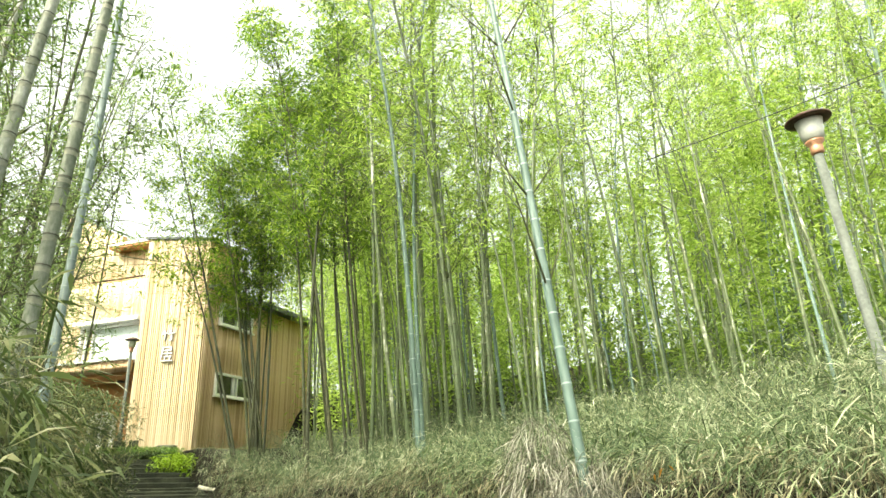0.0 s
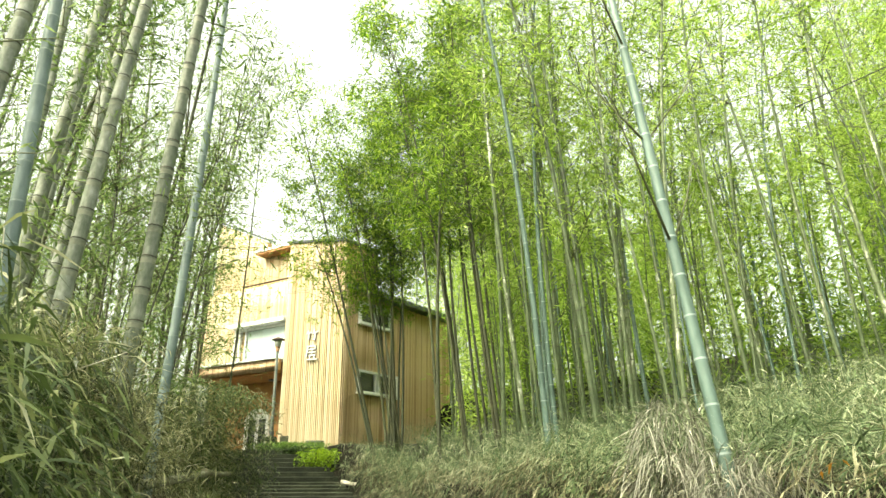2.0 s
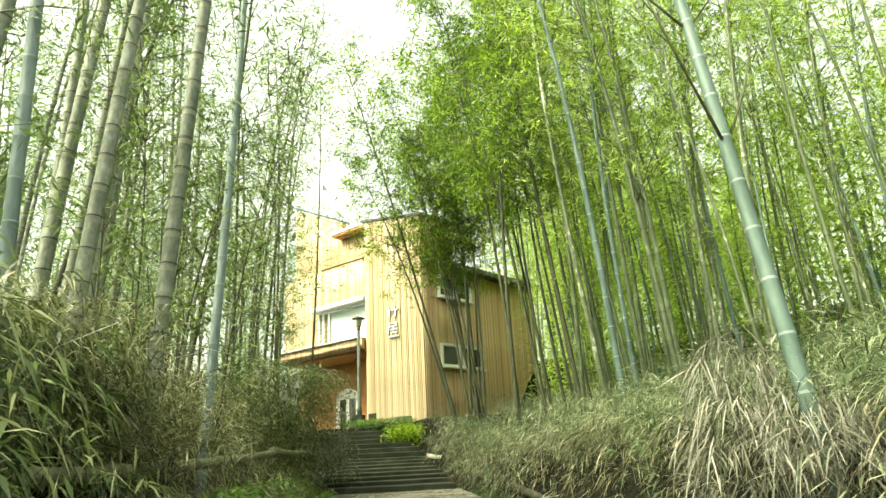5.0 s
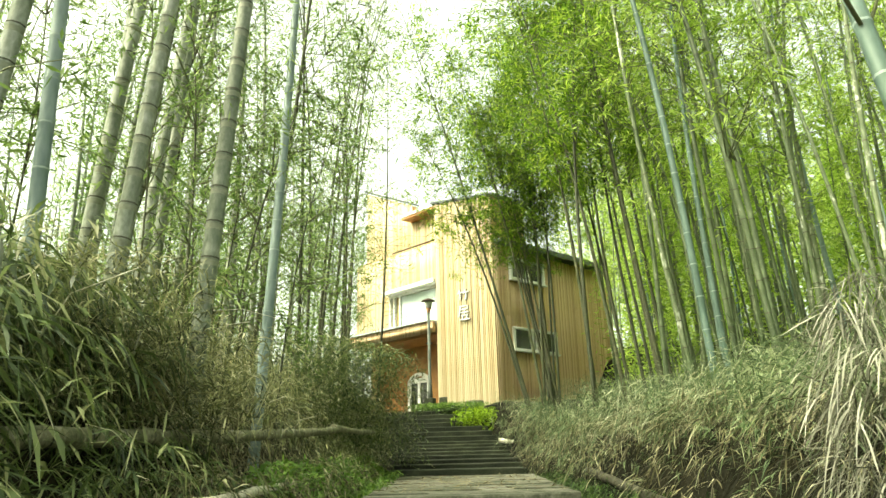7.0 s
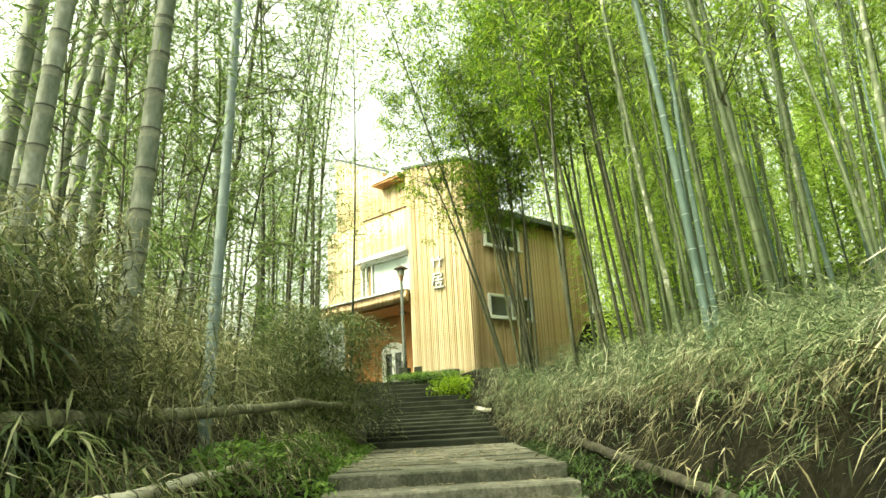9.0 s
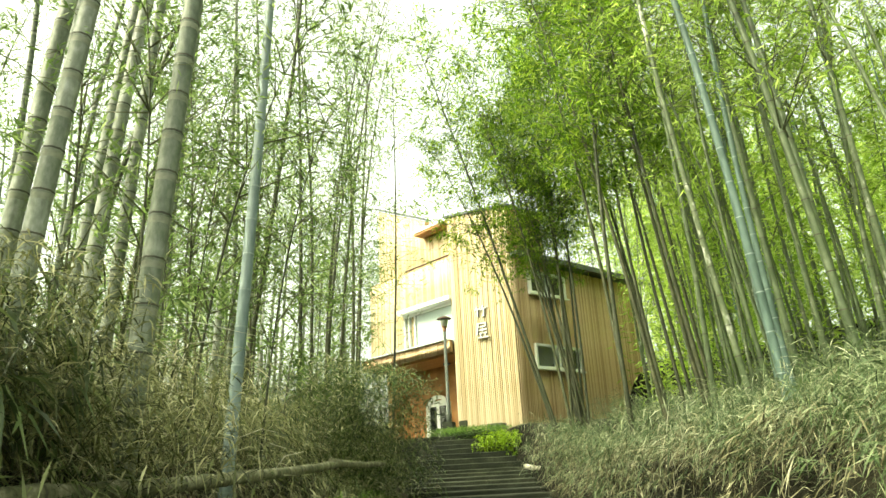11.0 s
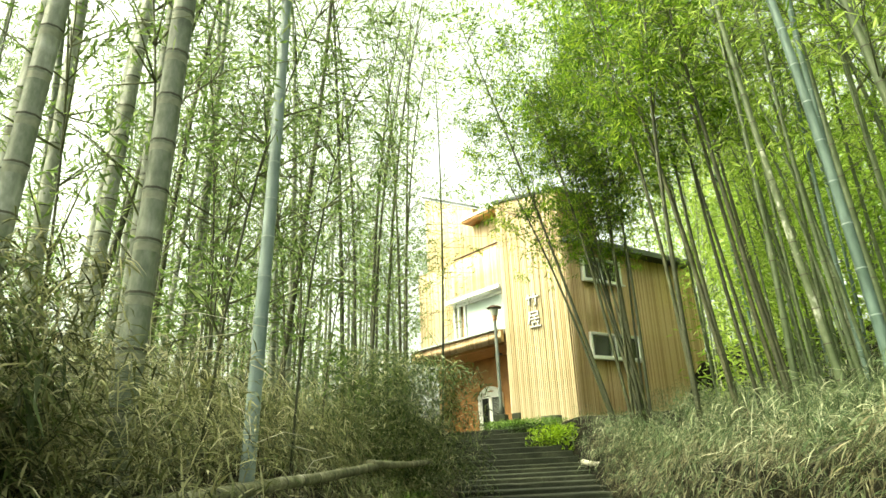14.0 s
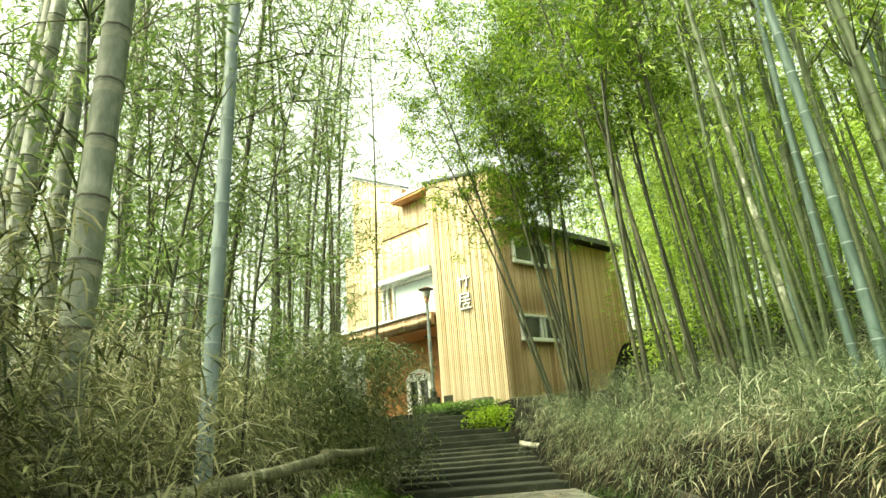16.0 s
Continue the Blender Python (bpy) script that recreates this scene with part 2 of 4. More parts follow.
# ---- mesh helpers ----
def mesh_object(name, bm, mats, parent=None, label="", smooth=False):
    me = bpy.data.meshes.new(name)
    bm.to_mesh(me)
    bm.free()
    for m in (mats if isinstance(mats, (list, tuple)) else [mats]):
        me.materials.append(m)
    if smooth:
        me.polygons.foreach_set("use_smooth", [True] * len(me.polygons))
    ob = new(name, me)
    if parent:
        ob.parent = parent
    if label:
        ob["label"] = label
    return ob


def part(name, bm, mat, parent, label="", smooth=False):
    return mesh_object(name, bm, mat, parent, label, smooth)


def box(bm, x0, x1, y0, y1, z0, z1, bevel=0.0):
    r = bmesh.ops.create_cube(bm, size=1.0)
    m = Matrix.Translation(((x0 + x1) / 2, (y0 + y1) / 2, (z0 + z1) / 2)) @ Matrix.Diagonal((abs(x1 - x0), abs(y1 - y0), abs(z1 - z0), 1))
    bmesh.ops.transform(bm, matrix=m, verts=r["verts"])
    if bevel:
        es = {e for v in r["verts"] for e in v.link_edges}
        bmesh.ops.bevel(bm, geom=list(es), offset=bevel, segments=2, affect="EDGES", profile=0.6)
    return bm


def boxes(*bs, bevel=0.0):
    bm = bmesh.new()
    for b in bs:
        box(bm, *b, bevel=bevel)
    return bm


def prism(bm, pts, z0, z1):
    """An upright prism on the plan points pts, anticlockwise."""
    lo = [bm.verts.new((x, y, z0)) for x, y in pts]
    hi = [bm.verts.new((x, y, z1)) for x, y in pts]
    bm.faces.new(list(reversed(lo)))
    bm.faces.new(hi)
    k = len(pts)
    for i in range(k):
        bm.faces.new((lo[i], lo[(i + 1) % k], hi[(i + 1) % k], hi[i]))
    return bm


def lathe(bm, profile, seg=24, cx=0.0, cy=0.0, mats=None):
    """Turns a profile of (radius, z) round the z axis."""
    rings = [[bm.verts.new((cx + r * math.cos(2 * math.pi * i / seg), cy + r * math.sin(2 * math.pi * i / seg), z)) for i in range(seg)] for r, z in profile]
    for j in range(len(rings) - 1):
        for i in range(seg):
            f = bm.faces.new((rings[j][i], rings[j][(i + 1) % seg], rings[j + 1][(i + 1) % seg], rings[j + 1][i]))
            if mats:
                f.material_index = mats[j]
            f.smooth = True
    bm.faces.new(list(reversed(rings[0])))
    bm.faces.new(rings[-1])
    return bm


def tube(bm, pts, radii, seg=8, marks=(), bloom=()):
    """A round tube through the points; the stretches named in marks take the second material."""
    rings = []
    for i, p in enumerate(pts):
        a, b = pts[max(i - 1, 0)], pts[min(i + 1, len(pts) - 1)]
        d = (Vector(b) - Vector(a)).normalized()
        u = d.orthogonal().normalized() if abs(d.z) < 0.9 else d.cross(Vector((0, 1, 0))).normalized()
        w = d.cross(u)
        rings.append([bm.verts.new(Vector(p) + radii[i] * (math.cos(2 * math.pi * k / seg) * u + math.sin(2 * math.pi * k / seg) * w)) for k in range(seg)])
    for j in range(len(rings) - 1):
        for k in range(seg):
            f = bm.faces.new((rings[j][k], rings[j][(k + 1) % seg], rings[j + 1][(k + 1) % seg], rings[j + 1][k]))
            f.smooth = True
            if j in marks:
                f.material_index = 1
            elif j in bloom:
                f.material_index = 2
    bm.faces.new(list(reversed(rings[0])))
    bm.faces.new(rings[-1])
    return bm


def raw_mesh(name, verts, faces_quads, faces_tris, mats, parent=None):
    """A mesh from arrays of corners, of quads and of triangles."""
    me = bpy.data.meshes.new(name)
    nq, nt = len(faces_quads), len(faces_tris)
    me.vertices.add(len(verts))
    me.vertices.foreach_set("co", np.asarray(verts, np.float32).ravel())
    loops = np.concatenate([np.asarray(faces_quads, np.int32).ravel(), np.asarray(faces_tris, np.int32).ravel()])
    me.loops.add(len(loops))
    me.loops.foreach_set("vertex_index", loops)
    starts = np.concatenate([np.arange(nq) * 4, nq * 4 + np.arange(nt) * 3])
    me.polygons.add(nq + nt)
    me.polygons.foreach_set("loop_start", starts.astype(np.int32))
    me.update(calc_edges=True)
    me.validate()
    for m in (mats if isinstance(mats, (list, tuple)) else [mats]):
        me.materials.append(m)
    ob = new(name, me)
    if parent:
        ob.parent = parent
    return ob


def unit(v):
    return v / np.maximum(np.linalg.norm(v, axis=1, keepdims=True), 1e-6)


def blades(name, base, way, length, width, droop, mats, parent=None, segs=3):
    """Leaf blades: tapering strips that start at base, head along way and sink by droop."""
    n = len(base)
    way = unit(way)
    side = unit(np.cross(way, np.array([0, 0, 1.0])) + np.random.normal(0, 0.25, (n, 3)))
    ts = np.linspace(0, 1, segs + 1)
    rows = []
    for i, t in enumerate(ts):
        c = base + way * (length * t)[:, None]
        c[:, 2] -= droop * length * t * t
        w = width * (0.35 + 2.2 * t * (1 - t) * 1.15 if i < segs else 0.0)
        if i < segs:
            rows += [c - side * w[:, None] / 2, c + side * w[:, None] / 2]
        else:
            rows.append(c)
    k = 2 * segs + 1
    verts = np.stack(rows, 1).reshape(-1, 3)
    o = (np.arange(n) * k)[:, None]
    quads = np.concatenate([o + np.array([[2 * i, 2 * i + 1, 2 * i + 3, 2 * i + 2]]) for i in range(segs - 1)]) if segs > 1 else np.zeros((0, 4), int)
    tris = o + np.array([[2 * segs - 2, 2 * segs - 1, 2 * segs]])
    return raw_mesh(name, verts, quads, tris, mats, parent)


def leaf_quads(name, base, way, length, width, mats, parent=None):
    """Small lance-shaped leaves, a lozenge each."""
    n = len(base)
    way = unit(way)
    side = unit(np.cross(way, np.random.normal(0, 1, (n, 3))))
    mid = base + way * (length * 0.42)[:, None]
    v = np.stack([base, mid - side * width[:, None] / 2, base + way * length[:, None], mid + side * width[:, None] / 2], 1).reshape(-1, 3)
    q = (np.arange(n) * 4)[:, None] + np.array([[0, 1, 2, 3]])
    return raw_mesh(name, v, q, np.zeros((0, 3), int), mats, parent)

# ---- ground ----
# The sunken path: plan points and the height of its floor.
LINE = np.array([(0.4, -60.0, 0.0), (0.4, -6.0, 0.0), (0.5, 0.0, 0.0), (0.6, 2.0, 0.0), (0.2, 3.5, 0.0), (-0.6, 5.1, 0.0), (-1.1, 6.2, -0.1), (-2.66, 8.97, 0.8), (-4.85, 12.94, 0.86), (-6.98, 16.33, 1.4), (-8.97, 18.96, 2.2), (-9.6, 20.0, 2.4)])


def path_frame(x, y):
    """Distance to the path's middle (right of it is positive) and the height of its floor there."""
    x, y = np.asarray(x, float), np.asarray(y, float)
    best = np.full(x.shape, 1e9)
    side, z = np.zeros(x.shape), np.zeros(x.shape)
    for (ax, ay, az), (bx, by, bz) in zip(LINE[:-1], LINE[1:]):
        dx, dy = bx - ax, by - ay
        t = np.clip(((x - ax) * dx + (y - ay) * dy) / (dx * dx + dy * dy), 0, 1)
        px_, py_ = ax + t * dx, ay + t * dy
        d = np.hypot(x - px_, y - py_)
        s = np.sign(dx * (py_ - y) - dy * (px_ - x))
        m = d < best
        best = np.where(m, d, best)
        side = np.where(m, s * d, side)
        z = np.where(m, az + t * (bz - az), z)
    return side, z


def smooth(a, b, v):
    t = np.clip((v - a) / (b - a), 0, 1)
    return t * t * (3 - 2 * t)


def height(x, y):
    x, y = np.asarray(x, float), np.asarray(y, float)
    s, z = path_frame(x, y)
    s = -s
    left = np.maximum(1.15, z + 0.1) * smooth(1.12, 1.5, s) + 0.5 * smooth(1.75, 2.25, s) + 0.02 * np.clip(s - 2.2, 0, 30)
    left = np.where(s > 1.1, z * (1 - smooth(1.12, 1.5, s)) + left, z)
    r = -s
    right = np.maximum(0.95, z + 0.1) * smooth(1.1, 1.3, r) + 0.6 * smooth(1.25, 1.7, r) + 0.2 * np.clip(r - 2.2, 0, 22)
    right = np.where(r > 1.1, z * (1 - smooth(1.1, 1.3, r)) + right, z)
    h = np.where(s > 0, left, right)
    bump = 0.07 * np.sin(1.9 * x + 0.6 * y) * np.sin(1.3 * y - 0.7 * x) * smooth(1.4, 2.4, np.abs(s))
    # level yard round the house
    yard = 1 - smooth(2.2, 4.4, np.hypot((x + 9.8) / 1.5, y - 23.0) - 2.0)
    yard = yard * smooth(18.6, 20.2, y + 0.12 * (x + 9))
    return (h + bump) * (1 - yard) + 2.5 * yard


def ground():
    xs = np.concatenate([-np.geomspace(900, 26, 14), np.arange(-24, 16.01, 0.25), np.geomspace(18, 900, 14)])
    ys = np.concatenate([-np.geomspace(900, 12, 14), np.arange(-8, 34.01, 0.25), np.geomspace(36, 900, 14)])
    X, Y = np.meshgrid(xs, ys)
    H = height(X, Y)
    far = smooth(30, 120, np.hypot(X + 3, Y - 10))
    H = H * (1 - far) + far * 0.5
    v = np.stack([X, Y, H], 2).reshape(-1, 3)
    w, h_ = len(xs), len(ys)
    i = (np.arange(h_ - 1)[:, None] * w + np.arange(w - 1)[None, :]).ravel()
    q = np.stack([i, i + 1, i + w + 1, i + w], 1)
    ob = raw_mesh("ground", v, q, np.zeros((0, 3), int), M_SOIL_SHADE)
    ob.data.polygons.foreach_set("use_smooth", [True] * len(ob.data.polygons))
    tagged(ob, "brown soil bank with dry leaf litter, its colour darkened for shade", "ground", kind="structure")


ground()

# ---- stairs ----
def along(a, b, t):
    return tuple(a[i] + (b[i] - a[i]) * t for i in range(3))


def slab(name, fl, fr, depth_dir, depth, z, thick, mat, parent, rnd):
    """A worn stone step: its front edge runs from fl to fr in plan."""
    bm = bmesh.new()
    n = 7
    dx, dy = depth_dir
    rows = []
    for k in range(n + 1):
        t = k / n
        x, y = fl[0] + (fr[0] - fl[0]) * t, fl[1] + (fr[1] - fl[1]) * t
        j = rnd.uniform(-0.015, 0.015)
        s = rnd.uniform(-0.008, 0.004)
        rows.append([bm.verts.new(c) for c in (
            (x + dx * j, y + dy * j, z - thick), (x + dx * j, y + dy * j, z - 0.015 + s),
            (x + dx * (0.015 + j), y + dy * (0.015 + j), z + s), (x + dx * depth, y + dy * depth, z), (x + dx * depth, y + dy * depth, z - thick))])
    for a, b in zip(rows[:-1], rows[1:]):
        for i in range(4):
            bm.faces.new((a[i], b[i], b[i + 1], a[i + 1]))
        bm.faces.new((a[4], b[4], b[0], a[0]))
    bm.faces.new(list(reversed(rows[0])))
    bm.faces.new(rows[-1])
    bmesh.ops.recalc_face_normals(bm, faces=bm.faces[:])
    return part(name, bm, mat, parent)


def stairs():
    rnd = random.Random(3)
    # dark upper flight
    up = tagged(new("stairs_upper"), "dark mossy stone steps climbing to the house", "stairs", kind="structure")
    L = [(-5.8, 12.45), (-8.02, 15.76), (-10.1, 18.5)]
    R = [(-3.9, 13.42), (-5.95, 16.91), (-7.8, 19.4)]
    Zs = [1.12, 1.60, 2.42]
    n = 15
    for i in range(n):
        t = i / (n - 1) * 2
        a = min(int(t), 1)
        f = t - a
        l = [L[a][k] + (L[a + 1][k] - L[a][k]) * f for k in (0, 1)]
        r = [R[a][k] + (R[a + 1][k] - R[a][k]) * f for k in (0, 1)]
        z = Zs[a] + (Zs[a + 1] - Zs[a]) * f
        d = Vector((-0.57, 0.82))
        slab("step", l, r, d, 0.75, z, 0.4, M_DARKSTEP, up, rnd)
    # pale lower flight
    low = tagged(new("stairs_lower"), "pale worn concrete steps with fallen leaves", "stairs", kind="structure")
    d = Vector((-0.50, 0.866))
    p = Vector((0.866, 0.50))
    front = Vector((-2.66, 8.97))
    for i in range(8):
        c = front - d * (0.40 * (i + 1))
        z = 1.0 - 0.125 * (i + 1)
        w = 1.08 + 0.05 * min(i, 2)
        slab("step", c - p * w, c + p * w, d, 0.55, z, 0.3, M_STONE, low, rnd)
    # landing of irregular flags
    land = tagged(new("landing"), "pale paved landing between two flights", "landing", kind="structure")
    c = front
    slab("step", c - p * 1.06, c + p * 1.06, d, 0.3, 1.0, 0.3, M_STONE, land, rnd)
    nu, nv = 4, 9
    A, B, C, D = (-3.70, 8.72), (-1.86, 9.66), (-3.85, 13.5), (-5.85, 12.5)
    grid = {}
    for i in range(nu + 1):
        for j in range(nv + 1):
            u, v = i / nu, j / nv
            if 0 < i < nu:
                u += rnd.uniform(-0.07, 0.07)
            if 0 < j < nv:
                v += rnd.uniform(-0.03, 0.03)
            x = (A[0] * (1 - u) + B[0] * u) * (1 - v) + (D[0] * (1 - u) + C[0] * u) * v
            y = (A[1] * (1 - u) + B[1] * u) * (1 - v) + (D[1] * (1 - u) + C[1] * u) * v
            grid[i, j] = Vector((x, y))
    for i in range(nu):
        for j in range(nv):
            q = [grid[i, j], grid[i + 1, j], grid[i + 1, j + 1], grid[i, j + 1]]
            m = sum(q, Vector((0, 0))) / 4
            q = [m + (k - m) * 0.994 for k in q]
            top = 1.005 + rnd.uniform(-0.006, 0.008) + 0.02 * j / nv
            part("flagstone", prism(bmesh.new(), [tuple(k) for k in q], top - 0.22, top), M_STONE, land)


stairs()

# ---- house ----
house = tagged(new("house"), "three-storey house clad in warm upright bamboo slats", "house")
house.matrix_basis = pose(-10.71, 22.67, 0, 0, 0, -18.0)
H_RND = random.Random(11)


def slat_mesh(width, name, mat):
    """A half-round upright pole one metre high, its flat back at y = 0."""
    bm = bmesh.new()
    pr = [(-0.5, 0.0), (-0.42, -0.22), (-0.18, -0.36), (0.18, -0.36), (0.42, -0.22), (0.5, 0.0)]
    lo = [bm.verts.new((x * width * 0.97, y * width, 0)) for x, y in pr]
    hi = [bm.verts.new((x * width * 0.97, y * width, 1)) for x, y in pr]
    for i in range(5):
        bm.faces.new((lo[i], lo[i + 1], hi[i + 1], hi[i])).smooth = True
    bm.faces.new(hi)
    bm.faces.new(list(reversed(lo)))
    me = bpy.data.meshes.new(name)
    bm.to_mesh(me)
    bm.free()
    me.materials.append(mat)
    return me


SLAT = {}


def clad(wall, a, b, z0, z1, mat, holes=(), width=0.085, top=None):
    """Slats along the plan line from a to b (outside on the right-hand side of travel), with rectangular holes (s0, s1, z0, z1)."""
    a, b = Vector(a), Vector(b)
    ln = (b - a).length
    d = (b - a) / ln
    rz = math.degrees(math.atan2(d.y, d.x))
    n = int(ln / width)
    key = (round(ln / n, 4), mat.name)
    if key not in SLAT:
        SLAT[key] = slat_mesh(ln / n, "slat", mat)
    for i in range(n):
        s = (i + 0.5) * ln / n
        hi = (z1 if top is None else top(s)) + H_RND.uniform(-0.02, 0.02)
        spans = [(z0 + H_RND.uniform(-0.01, 0.02), hi)]
        for s0, s1, h0, h1 in holes:
            if s0 < s < s1:
                spans = [q for lo, up in spans for q in ((lo, min(h0, up)), (max(h1, lo), up)) if q[1] - q[0] > 0.03]
        for lo, up in spans:
            ob = new("slat", SLAT[key])
            ob.parent = wall
            c = a + d * s
            out = Vector((d.y, -d.x)) * (0.003 + H_RND.uniform(0, 0.012))
            ob.matrix_basis = pose(c.x + out.x, c.y + out.y, lo, 0, H_RND.uniform(-0.15, 0.15), rz) @ Matrix.Diagonal((1, 1, up - lo, 1))


def window(name, a, b, z0, z1, bars, mat_back=None, label="", proud=0.09, frame_w=0.08):
    """A window in the wall line a to b: outer frame, mullions at the fractions bars, panes and a dark room behind."""
    a, b = Vector(a), Vector(b)
    ln = (b - a).length
    rz = math.degrees(math.atan2(b.y - a.y, b.x - a.x))
    base = new(name)
    base.parent = house
    base.matrix_basis = pose(a.x, a.y, 0, 0, 0, rz)
    base["label"] = label
    f = frame_w
    bm = boxes((0, ln, -proud, 0.04, z0, z0 + f), (0, ln, -proud, 0.04, z1 - f, z1), (0, f, -proud + 0.003, 0.04, z0 + f, z1 - f), (ln - f, ln, -proud + 0.003, 0.04, z0 + f, z1 - f), bevel=0.008)
    for k in bars:
        box(bm, ln * k - f * 0.4, ln * k + f * 0.4, -proud + 0.012, 0.035, z0 + f, z1 - f)
    part("window_frame", bm, M_WHITE, base, "white painted frame")
    part("window_sill", boxes((-0.06, ln + 0.06, -proud - 0.06, -0.01, z0 - 0.05, z0 - 0.003), bevel=0.008), M_WHITE, base)
    cuts = [f / ln] + list(bars) + [1 - f / ln]
    for i, (k0, k1) in enumerate(zip(cuts[:-1], cuts[1:])):
        pane = part("pane", boxes((ln * k0 + 0.01, ln * k1 - 0.01, -0.03, -0.024, z0 + f, z1 - f)), M_GLASS, base)
        pane.visible_shadow = False
    return base, ln


def build_house():
    # solid bodies behind the slats
    z0 = 2.3
    w = part("wall_front", boxes((-4.85, -0.003, 0.25, 0.5, 5.2, 8.5), (-4.85, -4.55, 0.95, 6.0, z0, 10.4)), M_WALLIN, house)
    # slanted gable set back behind the balcony
    bm = bmesh.new()
    out = [(-4.85, 8.2), (-2.0, 8.2), (-2.0, 10.4), (-4.85, 11.7)]
    lo = [bm.verts.new((u, 0.7, z)) for u, z in out]
    hi = [bm.verts.new((u, 0.92, z)) for u, z in out]
    bm.faces.new(lo)
    bm.faces.new(list(reversed(hi)))
    for i in range(4):
        bm.faces.new((lo[i], hi[i], hi[(i + 1) % 4], lo[(i + 1) % 4]))
    bmesh.ops.recalc_face_normals(bm, faces=bm.faces[:])
    gb = part("gable", bm, M_WALLIN, house)
    clad(gb, (-4.85, 0.7), (-2.0, 0.7), 8.4, 10.4, M_SLAT, width=0.068, top=lambda s: 11.68 - 1.3 * s / 2.85)
    bm = bmesh.new()
    ridge = [(-4.95, 11.8), (-1.95, 10.42)]
    vs = [bm.verts.new((u, v, z + dz)) for dz in (0, 0.07) for v in (0.6, 1.0) for u, z in ridge]
    for f in ((0, 1, 3, 2), (4, 6, 7, 5), (0, 4, 5, 1), (2, 3, 7, 6), (0, 2, 6, 4), (1, 5, 7, 3)):
        bm.faces.new([vs[k] for k in f])
    part("coping", bm, M_ROOF, house, "dark metal coping on the slanted parapet")
    clad(w, (-4.85, 0.25), (0.0, 0.25), 5.55, 8.45, M_SLAT, width=0.068, holes=((2.1, 4.84, 5.5, 6.93),))
    # tower with the sign, its face turned a little
    tw = part("tower", prism(bmesh.new(), [(0.0, 0.0), (1.86, 0.89), (1.86, 2.6), (0.0, 2.6)], z0, 9.72), M_WALLIN, house)
    clad(tw, (0.0, 0.0), (1.88, 0.884), z0, 9.72, M_SLAT, width=0.06)
    clad(tw, (0.0, 2.6), (0.0, 0.0), 5.6, 9.72, M_SLAT, width=0.09)
    part("tower_cap", prism(bmesh.new(), [(-0.1, -0.12), (1.98, 0.84), (1.98, 2.7), (-0.1, 2.7)], 9.74, 9.82), M_ROOF, house)
    # side wall
    sw = part("wall_side", boxes((1.60, 1.86, 0.893, 7.6, z0, 7.95)), M_WALLIN, house)
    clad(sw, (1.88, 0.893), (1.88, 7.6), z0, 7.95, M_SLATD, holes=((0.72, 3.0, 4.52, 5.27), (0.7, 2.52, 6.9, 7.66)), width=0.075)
    # back, floors and roof
    part("wall_back", boxes((-4.85, 1.6, 7.35, 7.6, z0, 7.95)), M_WALLIN, house)
    part("floor_slab", boxes((-4.5, -0.15, 0.55, 7.3, 5.22, 5.4)), M_WALLIN, house)
    rf = part("roof", boxes((-4.9, 2.3, 2.62, 8.0, 8.02, 8.16), (1.9, 2.3, 0.9, 2.6, 8.02, 8.16), bevel=0.02), M_ROOF, house, "dark sheet-metal roof with a deep verge")
    part("gutter", boxes((2.3, 2.38, 0.85, 8.05, 7.93, 8.1), bevel=0.015), M_ROOF, rf)
    # recessed balcony with a glazed upper room and its overhanging roof
    bal = part("balcony_wall", boxes((-1.997, -0.01, 0.7, 0.85, 8.2, 9.71)), M_WALLIN, house)
    part("balcony_floor", boxes((-4.84, -0.01, 0.503, 0.697, 8.1, 8.4)), M_WALLIN, house)
    clad(bal, (-1.99, 0.7), (-0.6, 0.7), 8.4, 9.7, M_SLAT, width=0.068)
    window("upper_window", (-0.6, 0.67), (-0.03, 0.67), 8.75, 9.5, (), label="small grey window under the eave", frame_w=0.06)
    part("rail", tube(bmesh.new(), [(-2.72, 0.3, 8.58), (-1.0, 0.3, 8.58), (-0.01, 0.3, 8.58)], [0.03] * 3, 8), M_RUST, house, "dark handrail on the balcony")
    ev = part("eave", boxes((-2.05, -0.112, 0.2, 2.4, 9.72, 9.8)), M_SOFFIT, house, "orange boarded eave")
    part("eave_top", boxes((-2.08, -0.112, 0.17, 2.45, 9.803, 9.9), bevel=0.01), M_WHITE, ev)
    # porch canopy and its boarded soffit
    bm = bmesh.new()
    for i in range(56):
        u = -4.9 + i * 0.0865
        box(bm, u, u + 0.075, -0.32, 0.24, 5.575 - 0.001 * (i % 3), 5.615)
    cn = part("canopy", bm, M_BLIND, house, "pale corrugated porch canopy")
    fs = part("fascia", boxes((-4.88, -0.01, -0.18, -0.06, 5.2, 5.57)), M_WALLIN, cn)
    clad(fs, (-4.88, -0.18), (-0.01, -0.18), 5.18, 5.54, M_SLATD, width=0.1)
    part("soffit", boxes((-4.5, -0.01, -0.05, 1.34, 5.12, 5.19)), M_SOFFIT, house, "orange boarded porch ceiling")
    pb = part("porch_wall", boxes((-4.5, -0.01, 1.35, 1.55, z0, 5.2)), M_SOFFIT, house)
    part("porch_floor", boxes((-4.5, 0.0, -0.6, 1.345, 2.3, 2.56)), M_STONE, house)
    # arched double door, its panes dark
    uc, half, spring, rise = -2.42, 0.62, 3.86, 0.3
    big = (half * half + rise * rise) / (2 * rise)
    span = math.asin(half / big)
    dr = part("door", boxes((uc - half, uc + half, 1.33, 1.348, 2.56, spring)), M_ROOM, house, "white arched double door with tall glass panes")
    bm = bmesh.new()
    n = 12
